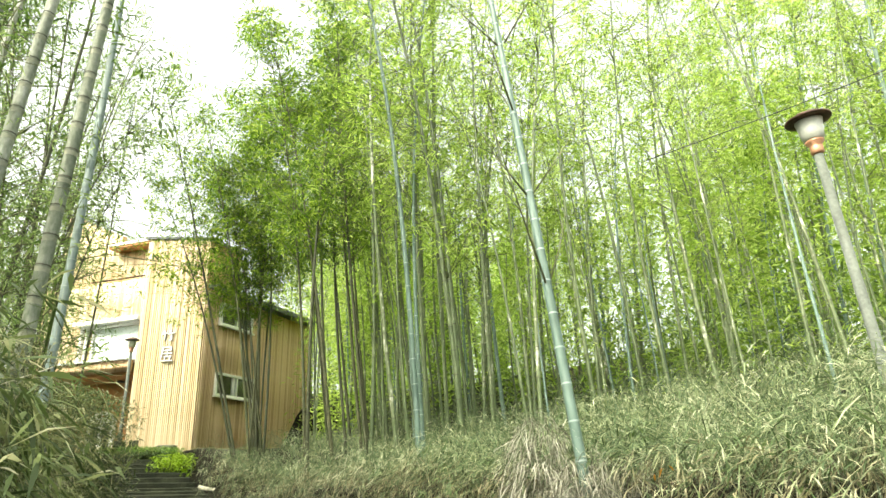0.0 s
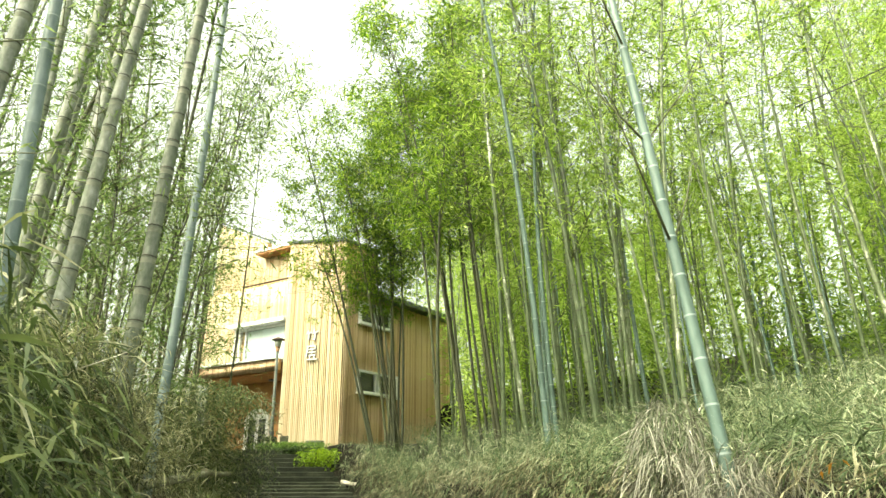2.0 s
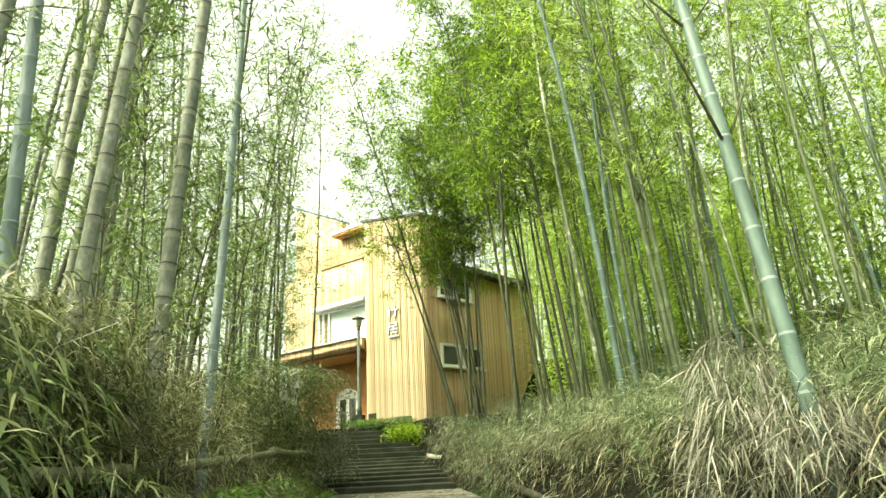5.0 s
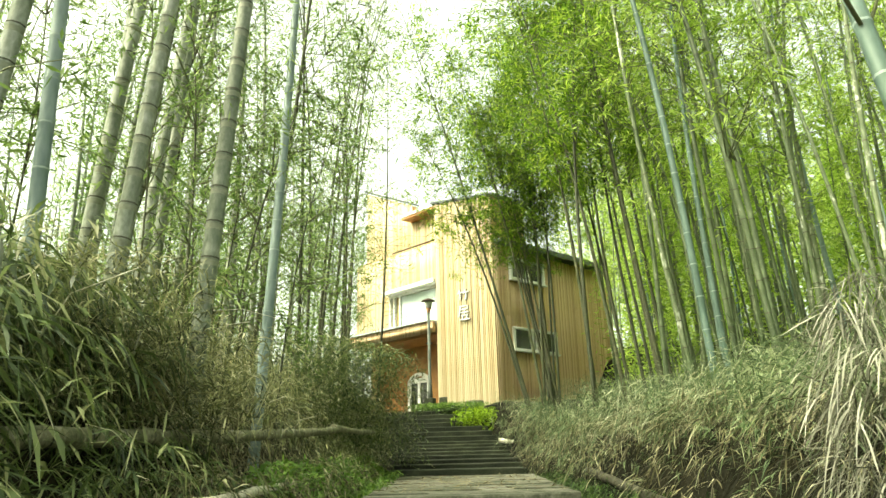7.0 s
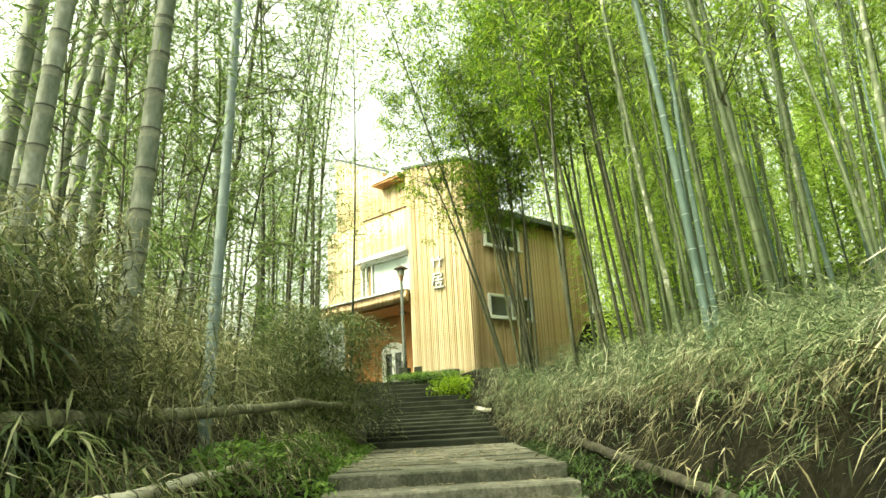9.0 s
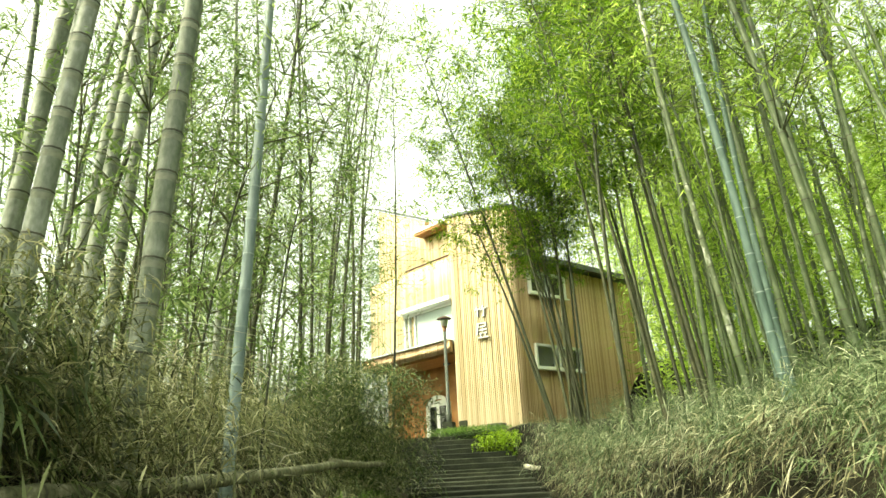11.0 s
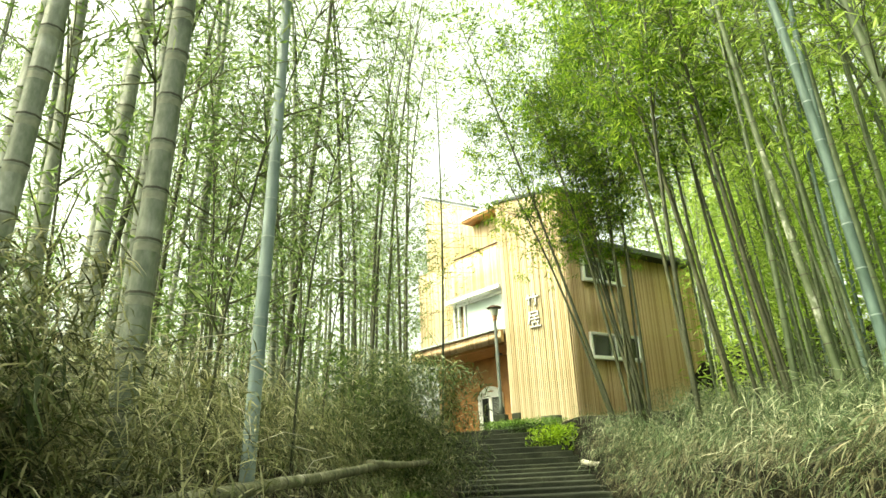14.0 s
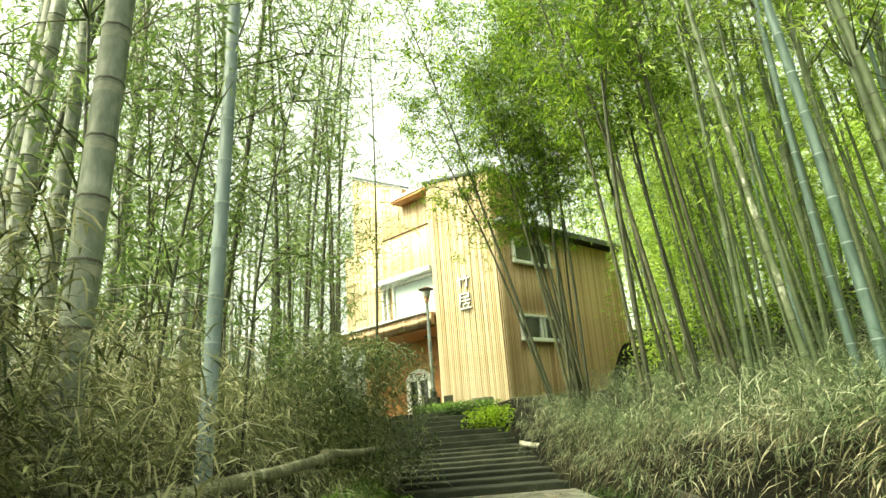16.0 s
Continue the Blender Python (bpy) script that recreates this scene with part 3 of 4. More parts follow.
    for i in range(n):
        q = []
        for a in (-span + 2 * span * i / n, -span + 2 * span * (i + 1) / n):
            for r in (big - 0.13, big):
                for v in (1.25, 1.345):
                    q.append(bm.verts.new((uc + r * math.sin(a), v, spring + rise - big + r * math.cos(a))))
        for f in ((0, 1, 5, 4), (2, 6, 7, 3), (0, 4, 6, 2), (1, 3, 7, 5)):
            bm.faces.new([q[k] for k in f])
    for u in (uc - half, uc + half - 0.1):
        box(bm, u, u + 0.1, 1.25, 1.345, 2.56, spring)
    part("door_frame", bm, M_WHITE, dr, "white arched frame")
    part("arch_pane", boxes((uc - 0.36, uc + 0.36, 1.334, 1.347, spring + 0.002, spring + 0.12)), M_WHITE, dr, "white arched panel")
    for u0, u1 in ((uc - half + 0.103, uc - 0.004), (uc + 0.004, uc + half - 0.103)):
        lf = part("door_leaf", boxes((u0, u0 + 0.065, 1.27, 1.31, 2.58, spring), (u1 - 0.065, u1, 1.27, 1.31, 2.58, spring), (u0 + 0.067, u1 - 0.067, 1.275, 1.305, 2.58, 2.72), (u0 + 0.067, u1 - 0.067, 1.275, 1.305, spring - 0.08, spring)), M_WHITE, dr)
        part("pane", boxes((u0 + 0.067, u1 - 0.067, 1.288, 1.294, 2.722, spring - 0.082)), M_GLASS, lf, "dark glass pane")
    part("porch_lamp", lathe(bmesh.new(), [(0.13, 5.05), (0.14, 5.09), (0.05, 5.118)], 16, -1.4, 0.9), M_ROOF, house)
    # windows
    fw, ln = window("front_window", (-2.73, 0.22), (-0.02, 0.22), 5.58, 6.9, (0.1, 0.22), label="wide white window with a pale drawn blind")
    part("blind", boxes((ln * 0.24, ln - 0.09, 0.0, 0.012, 5.68, 6.8)), M_BLIND, fw, "pale drawn blind")
    part("room_backing", boxes((0.05, ln - 0.05, 0.032, 0.036, 5.62, 6.86)), M_ROOM, fw)
    hood = part("window_hood", boxes((-2.85, -0.02, -0.12, 0.24, 6.92, 7.06), bevel=0.015), M_WHITE, house, "white hood over the window")
    sw1, ln = window("side_window", (1.93, 1.61), (1.93, 3.89), 4.5, 5.28, (0.42, 0.5), label="low white strip window in the side wall", frame_w=0.075)
    part("room_backing", boxes((0.05, ln - 0.05, 0.032, 0.036, 4.6, 5.2)), M_ROOM, sw1)
    sw2, ln = window("side_window", (1.93, 1.6), (1.93, 3.4), 6.9, 7.68, (0.5,), label="white strip window under the roof", frame_w=0.075)
    part("room_backing", boxes((0.05, ln - 0.05, 0.032, 0.036, 7.0, 7.6)), M_ROOM, sw2)


build_house()

# sign: two cut-out characters on the tower, built from strokes
def sign():
    s = tagged(new("wall_sign"), "two white cut-out characters on the slatted tower", "sign")
    d = Vector((1.88, 0.884)).normalized()
    rz = -18.0 + math.degrees(math.atan2(d.y, d.x))
    o = house.matrix_basis @ Vector((0.72, 0.30, 5.5))
    s.matrix_basis = pose(o.x, o.y, o.z, 0, 0, rz) @ Matrix.Diagonal((0.85, 1, 0.85, 1))
    strokes = [  # centre x, z, length, turn
        (0.08, 1.12, 0.2, 62), (0.14, 1.10, 0.22, 8), (0.13, 0.98, 0.3, 90),
        (0.32, 1.14, 0.2, 62), (0.39, 1.12, 0.22, 8), (0.38, 0.98, 0.32, 90), (0.35, 0.84, 0.08, 30),
        (0.26, 0.56, 0.36, 4), (0.1, 0.36, 0.46, 80), (0.27, 0.44, 0.3, 4), (0.42, 0.5, 0.14, 90),
        (0.3, 0.32, 0.34, 4), (0.3, 0.34, 0.2, 90), (0.3, 0.2, 0.3, 4), (0.21, 0.13, 0.16, 90), (0.39, 0.13, 0.16, 90), (0.3, 0.04, 0.42, 3)]
    for x, z, ln, turn in strokes:
        ob = part("stroke", boxes((-ln / 2, ln / 2, -0.07, -0.035, -0.024, 0.024), bevel=0.005), M_SIGNW, s)
        ob.matrix_basis = pose(x, 0, z, 0, -turn, 0)
        bk = part("stroke_side", boxes((-ln / 2 - 0.006, ln / 2 + 0.006, -0.034, 0.02, -0.032, 0.02)), M_SIGN, s)
        bk.matrix_basis = pose(x, 0, z, 0, -turn, 0)


sign()

# ---- lamps ----
def street_lamp(label):
    """A garden lamp three metres tall: footing, pole, collar, glass bowl and flat cap."""
    lamp = tagged(new("street_lamp"), label, "lamp")
    part("footing", boxes((-0.14, 0.14, -0.14, 0.14, -0.3, 0.16), bevel=0.02), M_DARKSTEP, lamp)
    part("pole", lathe(bmesh.new(), [(0.075, 0.1), (0.075, 0.34), (0.05, 0.38), (0.042, 2.72)], 16), M_LAMPMETAL, lamp)
    part("collar", lathe(bmesh.new(), [(0.048, 2.70), (0.06, 2.72), (0.06, 2.78), (0.05, 2.79), (0.085, 2.82), (0.085, 2.84)], 18), M_COPPER, lamp, "copper collar")
    part("glass_bowl", lathe(bmesh.new(), [(0.07, 2.842), (0.095, 2.86), (0.125, 3.05)], 20), M_FROST, lamp, "frosted glass bowl")
    part("cap", lathe(bmesh.new(), [(0.15, 3.052), (0.205, 3.055), (0.208, 3.07), (0.13, 3.11), (0.04, 3.145)], 28), M_RUST, lamp, "rusty brown flat cap")
    return lamp


a = street_lamp("dark garden lamp with a flat cap before the house")
a.matrix_basis = pose(-9.8, 20.55, 2.72, 0, 0, 10)
b = street_lamp("grey garden lamp with a rusty flat cap on the grassy bank")
b.matrix_basis = pose(3.86, 6.75, 1.75, -2.5, -4.5, 35)

cab = bmesh.new()
tube(cab, [(2.5 + 6.0 * t, 8.55 - 3.2 * t, 5.3 + 1.3 * t - 0.5 * t * (1 - t)) for t in [i / 16 for i in range(17)]], [0.006] * 17, 5)
tagged(mesh_object("cable", cab, M_CABLE), "thin black overhead cable", "cable")

# stone block and stump beside the top of the stairs
tagged(mesh_object("stone_block", boxes((-9.05, -8.55, 21.3, 21.6, 2.45, 2.8), bevel=0.03), M_STONE), "pale square stone block by the tower", "stone")
bm = boxes((-0.2, 0.2, -0.14, 0.14, 0, 0.3), (-0.24, 0.24, 0.1, 0.16, 0.3, 0.56), bevel=0.02)
tagged(mesh_object("wooden_box", bm, M_CULMDARK), "dark wooden box seat beside the lamp", "box").matrix_basis = pose(-9.55, 20.75, 2.52, 0, 0, -20) @ Matrix.Scale(0.7, 4)


# ---- fallen bamboo poles edging the path ----
def pole(a, b, r, mat, label, sag=0.05):
    """A lying bamboo pole with swollen joints a hand and a half apart."""
    rnd = random.Random(int(abs(a[0]) * 100))
    bm = bmesh.new()
    ln = math.dist(a, b)
    n = max(3, round(ln / 0.3))
    pts, rad, marks = [], [], []
    for i in range(n + 1):
        jog = rnd.uniform(-0.006, 0.006)
        for off, k in ((-0.03, 0.98), (-0.008, 1.06), (0.008, 1.07), (0.03, 0.98)):
            t = min(max(i / n + off / ln, 0.0), 1.0) + 0.0001 * len(pts) / n
            p = along(a, b, t)
            pts.append((p[0], p[1], p[2] - sag * 4 * t * (1 - t) + jog))
            rad.append(r * (1 - 0.25 * t) * k)
        marks.append(4 * i + 1)
    tube(bm, pts, rad, 12, marks)
    return tagged(mesh_object("bamboo_pole", bm, [mat, M_NODE]), label, "bamboo pole")


pole((-2.18, 3.96, 1.51), (-4.62, 9.38, 1.68), 0.05, M_LOG, "mossy fallen bamboo pole along the bank", 0.03)
pole((-4.6, 9.3, 1.70), (-5.75, 11.8, 1.72), 0.04, M_LOG, "mossy fallen bamboo pole along the bank", 0.02)
pole((-1.83, 4.7, 1.215), (-3.1, 6.75, 1.2), 0.034, M_PALELOG, "bleached broken bamboo pole on the lower bank", 0.0)
pole((-3.15, 6.85, 1.19), (-3.95, 8.2, 1.18), 0.036, M_LOG, "mossy bamboo pole on the lower bank", 0.0)
pole((-2.0, 10.6, 1.16), (-0.1, 7.0, 0.98), 0.045, M_DARKLOG, "dark brown bamboo pole edging the landing", 0.0)
pole((-5.95, 16.91, 1.59), (-4.8, 16.0, 1.46), 0.05, M_PALELOG, "pale cut bamboo pole beside the steps", 0.0)

# ---- bamboo ----
def culm_points(h, bend, bend_dir, n):
    pts = []
    for i in range(n + 1):
        t = i / n
        k = bend * t ** 2.6
        pts.append(Vector((k * math.cos(bend_dir), k * math.sin(bend_dir), h * t * (1 - 0.04 * (bend / h) * t))))
    return pts


def bamboo(label, h, r, bend, crown_from, n_branch, leaves, leaf_len, mats, seed, spread=1.0, pitch=0.32):
    """One bamboo: culm with ringed joints, side branches, and the leaves that hang from them."""
    rnd = random.Random(seed)
    rs = np.random.RandomState(seed)
    thing = tagged(new("bamboo"), label, "bamboo")
    m_culm, m_node, m_leaf = mats
    m_bloom = M_BLOOM if m_culm == M_CULM else m_culm
    bd = rnd.uniform(0, 6.28)
    joints = int(h / pitch)
    centre = culm_points(h, bend, bd, joints)
    pts, rad, marks, bloom = [], [], [], []
    for i, p in enumerate(centre):
        q = centre[min(i + 1, joints)]
        rr = r * (1 - 0.86 * (i / joints) ** 1.25)
        up = (q - p).normalized() if i < joints else Vector((0, 0, 1))
        for off, k in ((-0.055, 1.0), (-0.012, 1.0), (0.0, 1.045), (0.012, 1.05), (0.024, 0.99)):
            pts.append(p + up * off)
            rad.append(rr * k)
        if i < joints:
            marks += [5 * i + 2]
            bloom += [5 * i]
    part("culm", tube(bmesh.new(), pts, rad, 8 if r > 0.056 or seed >= 600 else 6, marks, bloom), [m_culm, m_node, m_bloom], thing)
    # branches
    bmb = bmesh.new()
    tips = []
    for _ in range(n_branch):
        f = crown_from + (0.985 - crown_from) * rnd.random() ** 0.85
        i = min(int(f * joints), joints - 1)
        p = centre[i]
        az = rnd.uniform(0, 6.283)
        el = radians(rnd.uniform(15, 60))
        ln = spread * (0.45 + 1.25 * (1 - f) + 0.35 * math.sin(math.pi * (f - crown_from) / (1 - crown_from))) * rnd.uniform(0.6, 1.25)
        d = Vector((math.cos(az) * math.cos(el), math.sin(az) * math.cos(el), math.sin(el)))
        a, b = p + d * ln * 0.55, p + d * ln * 0.85 + Vector((d.x, d.y, -0.35)) * ln * 0.3
        tube(bmb, [p, a, b], [0.008, 0.005, 0.003], 3)
        tips.append((p, a, b))
    tagged(part("branch_tangle", bmb, M_TWIG, thing), kind="stuff")
    T = np.array([[list(v) for v in t] for t in tips])
    # leaves hang in small sprays along the branches
    sprays = n_branch * 5
    k = rs.randint(0, len(T), sprays)
    u = rs.beta(2.0, 1.1, sprays)[:, None]
    spray = np.where(u < 0.55, T[k, 0] + (T[k, 1] - T[k, 0]) * (u / 0.55), T[k, 1] + (T[k, 2] - T[k, 1]) * ((u - 0.55) / 0.45))
    spray = spray + rs.normal(0, 0.11 * spread, (sprays, 3))
    face = rs.normal(0, 1, (sprays, 3)) * [1, 1, 0.4] + [0, 0, -0.5]
    k = rs.randint(0, sprays, leaves)
    base = spray[k] + rs.normal(0, 0.075, (leaves, 3)) * [1, 1, 0.8]
    way = face[k] * 0.8 + rs.normal(0, 0.65, (leaves, 3)) + [0, 0, -0.25]
    lv = leaf_quads("foliage", base, way, leaf_len * rs.uniform(0.6, 1.25, leaves), leaf_len * rs.uniform(0.13, 0.2, leaves), m_leaf, thing)
    tagged(lv, kind="stuff")
    return thing


OLD = (M_CULM, M_NODE, M_LEAFGREY)
YOUNG = (M_CULMGREY, M_NODEPALE, M_LEAFGREY)
LIME = (M_CULMGREEN, M_NODE, M_LEAF)
LIMEB = (M_CULMBLUE, M_NODEPALE, M_LEAF)
DARK = (M_CULMDARK, M_NODE, M_LEAFDARK)
THIN = (M_CULMDARK, M_NODE, M_LEAFMID)

def lean(x, y, z, lx, ly, turn, scale=1.0):
    """A pose whose upright leans by lx, ly metres a metre."""
    up = Vector((lx, ly, 1)).normalized()
    q = Vector((0, 0, 1)).rotation_difference(up)
    return Matrix.Translation((x, y, z)) @ q.to_matrix().to_4x4() @ pose(0, 0, 0, 0, 0, turn) @ Matrix.Diagonal((scale, scale, scale, 1))


def ground_at(x, y):
    return float(height(np.array([x]), np.array([y]))[0])


B_RND = random.Random(21)


def plant(src, x, y, lx=0.0, ly=0.0, scale=1.0, label="", group=""):
    ob = copy_thing(src, lean(x, y, ground_at(x, y) - 0.08, lx, ly, B_RND.uniform(0, 360), scale))
    if label:
        ob["label"] = label
    if group:
        ob["group"] = group
    return ob


L_OLD = "tall mossy grey-green bamboo with dark joints on the bank"
L_LIME = "tall bamboo with feathery lime-green leaves in the grove"
L_THIN = "slender dark bamboo with sparse olive leaves"
L_WISP = "short wispy bamboo shoots with small olive leaves"
L_DARK = "thin dark bamboo with dense deep-green leaves by the house"
L_YOUNG = "young waxy blue-green bamboo with pale joints"
old = [bamboo(L_OLD, 13.0, 0.066, 0.8, 0.34, 38, 1600, 0.14, OLD, 100 + i, 1.0, 0.27) for i in range(3)]
lime = [bamboo(L_LIME, 11.5 + i * 0.7, 0.042, 1.6, 0.22, 60, 1950, 0.155, LIME, 200 + i, 1.0, 0.36) for i in range(4)]
limeb = [bamboo(L_LIME, 12.0, 0.045, 1.3, 0.36, 50, 1700, 0.155, LIMEB, 300 + i, 1.0, 0.36) for i in range(2)]
thin = [bamboo(L_THIN, 10.5, 0.036, 1.0, 0.15, 50, 1250, 0.13, THIN, 400 + i, 0.95) for i in range(3)]
dark = [bamboo(L_DARK, 9.6, 0.036, 1.0, 0.44, 60, 3500, 0.15, DARK, 500 + i, 1.3) for i in range(3)]
slim = [bamboo(L_LIME, 9.5, 0.031, 1.2, 0.5, 26, 650, 0.14, LIME, 450 + i, 0.8, 0.4) for i in range(2)]
wisp = [bamboo(L_WISP, 5.0, 0.013, 0.9, 0.22, 34, 900, 0.12, THIN, 470 + i, 0.6, 0.24) for i in range(2)]
young = [bamboo(L_YOUNG, 13.5, 0.052, 0.5, 0.62, 30, 1500, 0.13, YOUNG, 600, 0.9, 0.3)]

# the near single bamboos
SPOTS = [  # source, x, y, lean x, lean y, scale
    (old[0], -3.40, 6.10, 0.03, 0.05, 1.05), (young[0], -3.87, 7.25, 0.0, 0.075, 1.0), (old[1], -3.58, 5.46, 0.034, 0.07, 0.95),
    (old[2], -5.22, 6.35, 0.025, 0.05, 0.92), (old[0], -5.55, 6.84, 0.044, 0.07, 0.9), (old[1], -5.44, 7.2, 0.028, 0.046, 0.95),
    (thin[0], -6.88, 7.42, 0.1, 0.15, 1.1), (old[2], -7.55, 9.07, 0.06, 0.08, 0.85), (old[0], -8.36, 11.6, 0.03, 0.03, 0.85),
    (thin[1], -6.99, 10.1, 0.11, 0.1, 1.2), (thin[2], -7.58, 12.1, 0.0, 0.0, 1.1), (thin[0], -8.29, 13.1, 0.02, 0.02, 1.05),
    (thin[1], -8.87, 14.6, 0.03, 0.02, 1.1), (thin[2], -9.76, 16.4, 0.02, 0.02, 1.1), (thin[0], -9.05, 14.4, 0.02, 0.01, 1.1),
    (young[0], -3.3, 4.85, -0.01, -0.02, 0.98), (old[1], -3.75, 4.5, 0.05, 0.09, 1.0), (old[0], -4.35, 5.7, 0.04, 0.06, 0.98), (old[2], -4.9, 6.6, 0.04, 0.055, 0.95),
    (lime[0], -0.14, 12.98, -0.035, 0.0, 1.0), (lime[1], 0.71, 13.86, -0.036, 0.0, 1.0), (lime[2], 0.16, 10.87, -0.05, 0.0, 0.95),
    (lime[3], -0.78, 11.2, -0.12, -0.015, 0.88), (limeb[0], -0.45, 11.5, -0.06, 0.0, 0.85), (dark[1], -2.63, 13.2, -0.03, 0.0, 1.05),
    (dark[2], -3.0, 14.6, -0.05, -0.02, 1.08), (lime[0], 0.48, 13.1, 0.0, 0.0, 0.9), (lime[1], -1.42, 12.5, 0.02, 0.0, 0.9),
    (limeb[1], -0.37, 9.64, -0.05, 0.0, 0.9), (lime[2], 0.19, 10.1, -0.08, 0.0, 0.9), (lime[3], 0.61, 11.6, -0.03, 0.0, 0.85), (lime[0], 3.96, 11.1, -0.12, 0.04, 0.9),
]
for src, x, y, lx, ly, s in SPOTS:
    plant(src, x, y, lx, ly, s)

# leafy slender ones before the front wall of the house
for x, y, lx, ly, s, k in ((-9.3, 15.6, 0.04, 0.0, 1.0, 0), (-10.2, 16.9, 0.03, 0.0, 1.05, 1), (-8.5, 13.7, 0.05, 0.02, 1.0, 2), (-9.4, 17.2, 0.07, 0.0, 0.95, 0), (-10.9, 17.6, 0.05, 0.0, 1.1, 1)):
    plant(thin[k], x, y, lx, ly, s)
# wispy shoots between the old culms
for i, (x, y) in enumerate(((-3.7, 5.8), (-4.1, 6.5), (-4.4, 7.3), (-4.9, 7.6), (-4.2, 5.1), (-5.3, 8.3), (-5.8, 9.3), (-4.7, 8.4), (-6.2, 10.2), (-3.6, 4.3), (-4.6, 4.6), (-5.9, 8.0))):
    plant(wisp[i % 2], x, y, B_RND.uniform(-0.05, 0.15), B_RND.uniform(-0.05, 0.1), B_RND.uniform(0.7, 1.15), group="wispy shoots")

# the leaning young bamboo at the path's edge, with bare side shoots
trunk = bamboo("leaning waxy blue-green bamboo with pale joints and bare shoots", 8.6, 0.037, 0.3, 0.72, 16, 260, 0.13, LIMEB, 700, 0.9, 0.245)
trunk.matrix_basis = lean(1.02, 5.14, 1.2, -0.098, 0.137, 40)
srnd = random.Random(5)
for z, az in ((1.7, 200), (1.72, 20), (2.43, 170), (2.45, 330), (3.2, 215), (3.22, 40), (3.9, 150), (3.92, 300), (4.65, 190), (5.4, 30)):
    shoot = bmesh.new()
    a = radians(az + srnd.uniform(-20, 20))
    el = radians(56 + srnd.uniform(-8, 8))
    ln = srnd.uniform(0.7, 1.3)
    d = Vector((math.cos(a) * math.cos(el), math.sin(a) * math.cos(el), math.sin(el)))
    p = Vector((0.03 * math.cos(a), 0.03 * math.sin(a), z))
    tube(shoot, [p, p + d * ln * 0.5, p + d * ln + Vector((0, 0, 0.1))], [0.008, 0.0055, 0.002], 4)
    for s in range(5):
        q = p + d * ln * (0.3 + 0.14 * s)
        e = (d + Vector((srnd.uniform(-0.6, 0.6), srnd.uniform(-0.6, 0.6), srnd.uniform(0, 0.5)))).normalized()
        tube(shoot, [q, q + e * srnd.uniform(0.15, 0.35)], [0.004, 0.002], 3)
    part("shoot", shoot, M_TWIG, trunk, "bare thin side shoot")

# dark clump before the side wall
for i in range(11):
    a = B_RND.uniform(0, 6.28)
    rr = B_RND.uniform(0.1, 0.75)
    x, y = -4.9 + 0.6 * rr * math.cos(a), 17.4 + rr * math.sin(a)
    plant(dark[i % 3], x, y, -0.27 + 0.24 * (i / 10) + B_RND.uniform(-0.03, 0.03), B_RND.uniform(-0.08, 0.06), B_RND.uniform(0.75, 1.1), group="dark clump by the house")
for x, y in ((-2.35, 15.6), (-2.0, 16.3), (-1.9, 14.9), (-2.6, 17.4), (-3.3, 18.2), (-2.3, 14.0), (-1.6, 13.6), (-2.9, 16.6)):
    plant(dark[int(10 * y) % 3], x, y, -0.12, 0.0, 1.05, group="dark clump by the house")


def scatter(n, box_, ok, gap, seed):
    rnd = random.Random(seed)
    out = []
    tries = 0
    while len(out) < n and tries < n * 60:
        tries += 1
        x, y = rnd.uniform(box_[0], box_[1]), rnd.uniform(box_[2], box_[3])
        if ok(x, y) and all((x - a) ** 2 + (y - b) ** 2 > gap * gap for a, b in out):
            out.append((x, y))
    return out


def off_path(x, y):
    return float(path_frame(np.array([x]), np.array([y]))[0][0])


def house_clear(x, y):
    v = house.matrix_basis.inverted() @ Vector((x, y, 0))
    return not (-5.6 < v.x < 3.2 and -2.6 < v.y < 8.6)


def wall_open(x, y, gap):
    """Off the strip through which the side wall of the house shows from the path."""
    return x > -0.44 - 0.246 * (y - 4.4) + gap


# grove right of the path
for i, (x, y) in enumerate(scatter(112, (-4.5, 15, 8.8, 24), lambda x, y: off_path(x, y) > 2.6 and house_clear(x, y) and wall_open(x, y, 1.5) and (y > 10.5 or x > 3.5), 0.62, 31)):
    src = (lime + limeb)[i % 6]
    plant(src, x, y, B_RND.uniform(-0.1, 0.02), B_RND.uniform(-0.04, 0.04), (B_RND.uniform(0.72, 1.0) if x < 1.2 or x > 7 else B_RND.uniform(0.42, 0.64)), group="lime grove")
for x, y, s in ((-1.9, 17.6, 0.82), (-1.3, 15.4, 0.78), (-1.6, 16.4, 0.85), (-5.0, 30.5, 0.8), (-4.5, 28.0, 0.82), (-3.7, 25.8, 0.78), (-3.2, 23.6, 0.8), (-2.7, 21.6, 0.75), (-2.3, 19.6, 0.8), (-3.6, 27.2, 0.85), (-2.6, 24.8, 0.8), (-4.3, 20.9, 0.7), (-4.8, 23.2, 0.75), (-5.3, 25.6, 0.75), (-3.9, 19.3, 0.7), (-6.6, 32.5, 0.8), (-6.0, 31.2, 0.75), (-5.6, 33.2, 0.85), (-7.2, 35.0, 0.85)):
    plant(lime[int(10 * s) % 4], x, y, B_RND.uniform(-0.1, 0.0), 0.0, s, group="lime grove")
for i, (x, y) in enumerate(scatter(60, (-3.2, 9, 9.0, 19), lambda x, y: off_path(x, y) > 2.2 and house_clear(x, y) and wall_open(x, y, 1.3), 0.4, 39)):
    plant(slim[i % 2], x, y, B_RND.uniform(-0.12, 0.0), B_RND.uniform(-0.04, 0.04), B_RND.uniform(0.75, 1.1), group="slim grove")
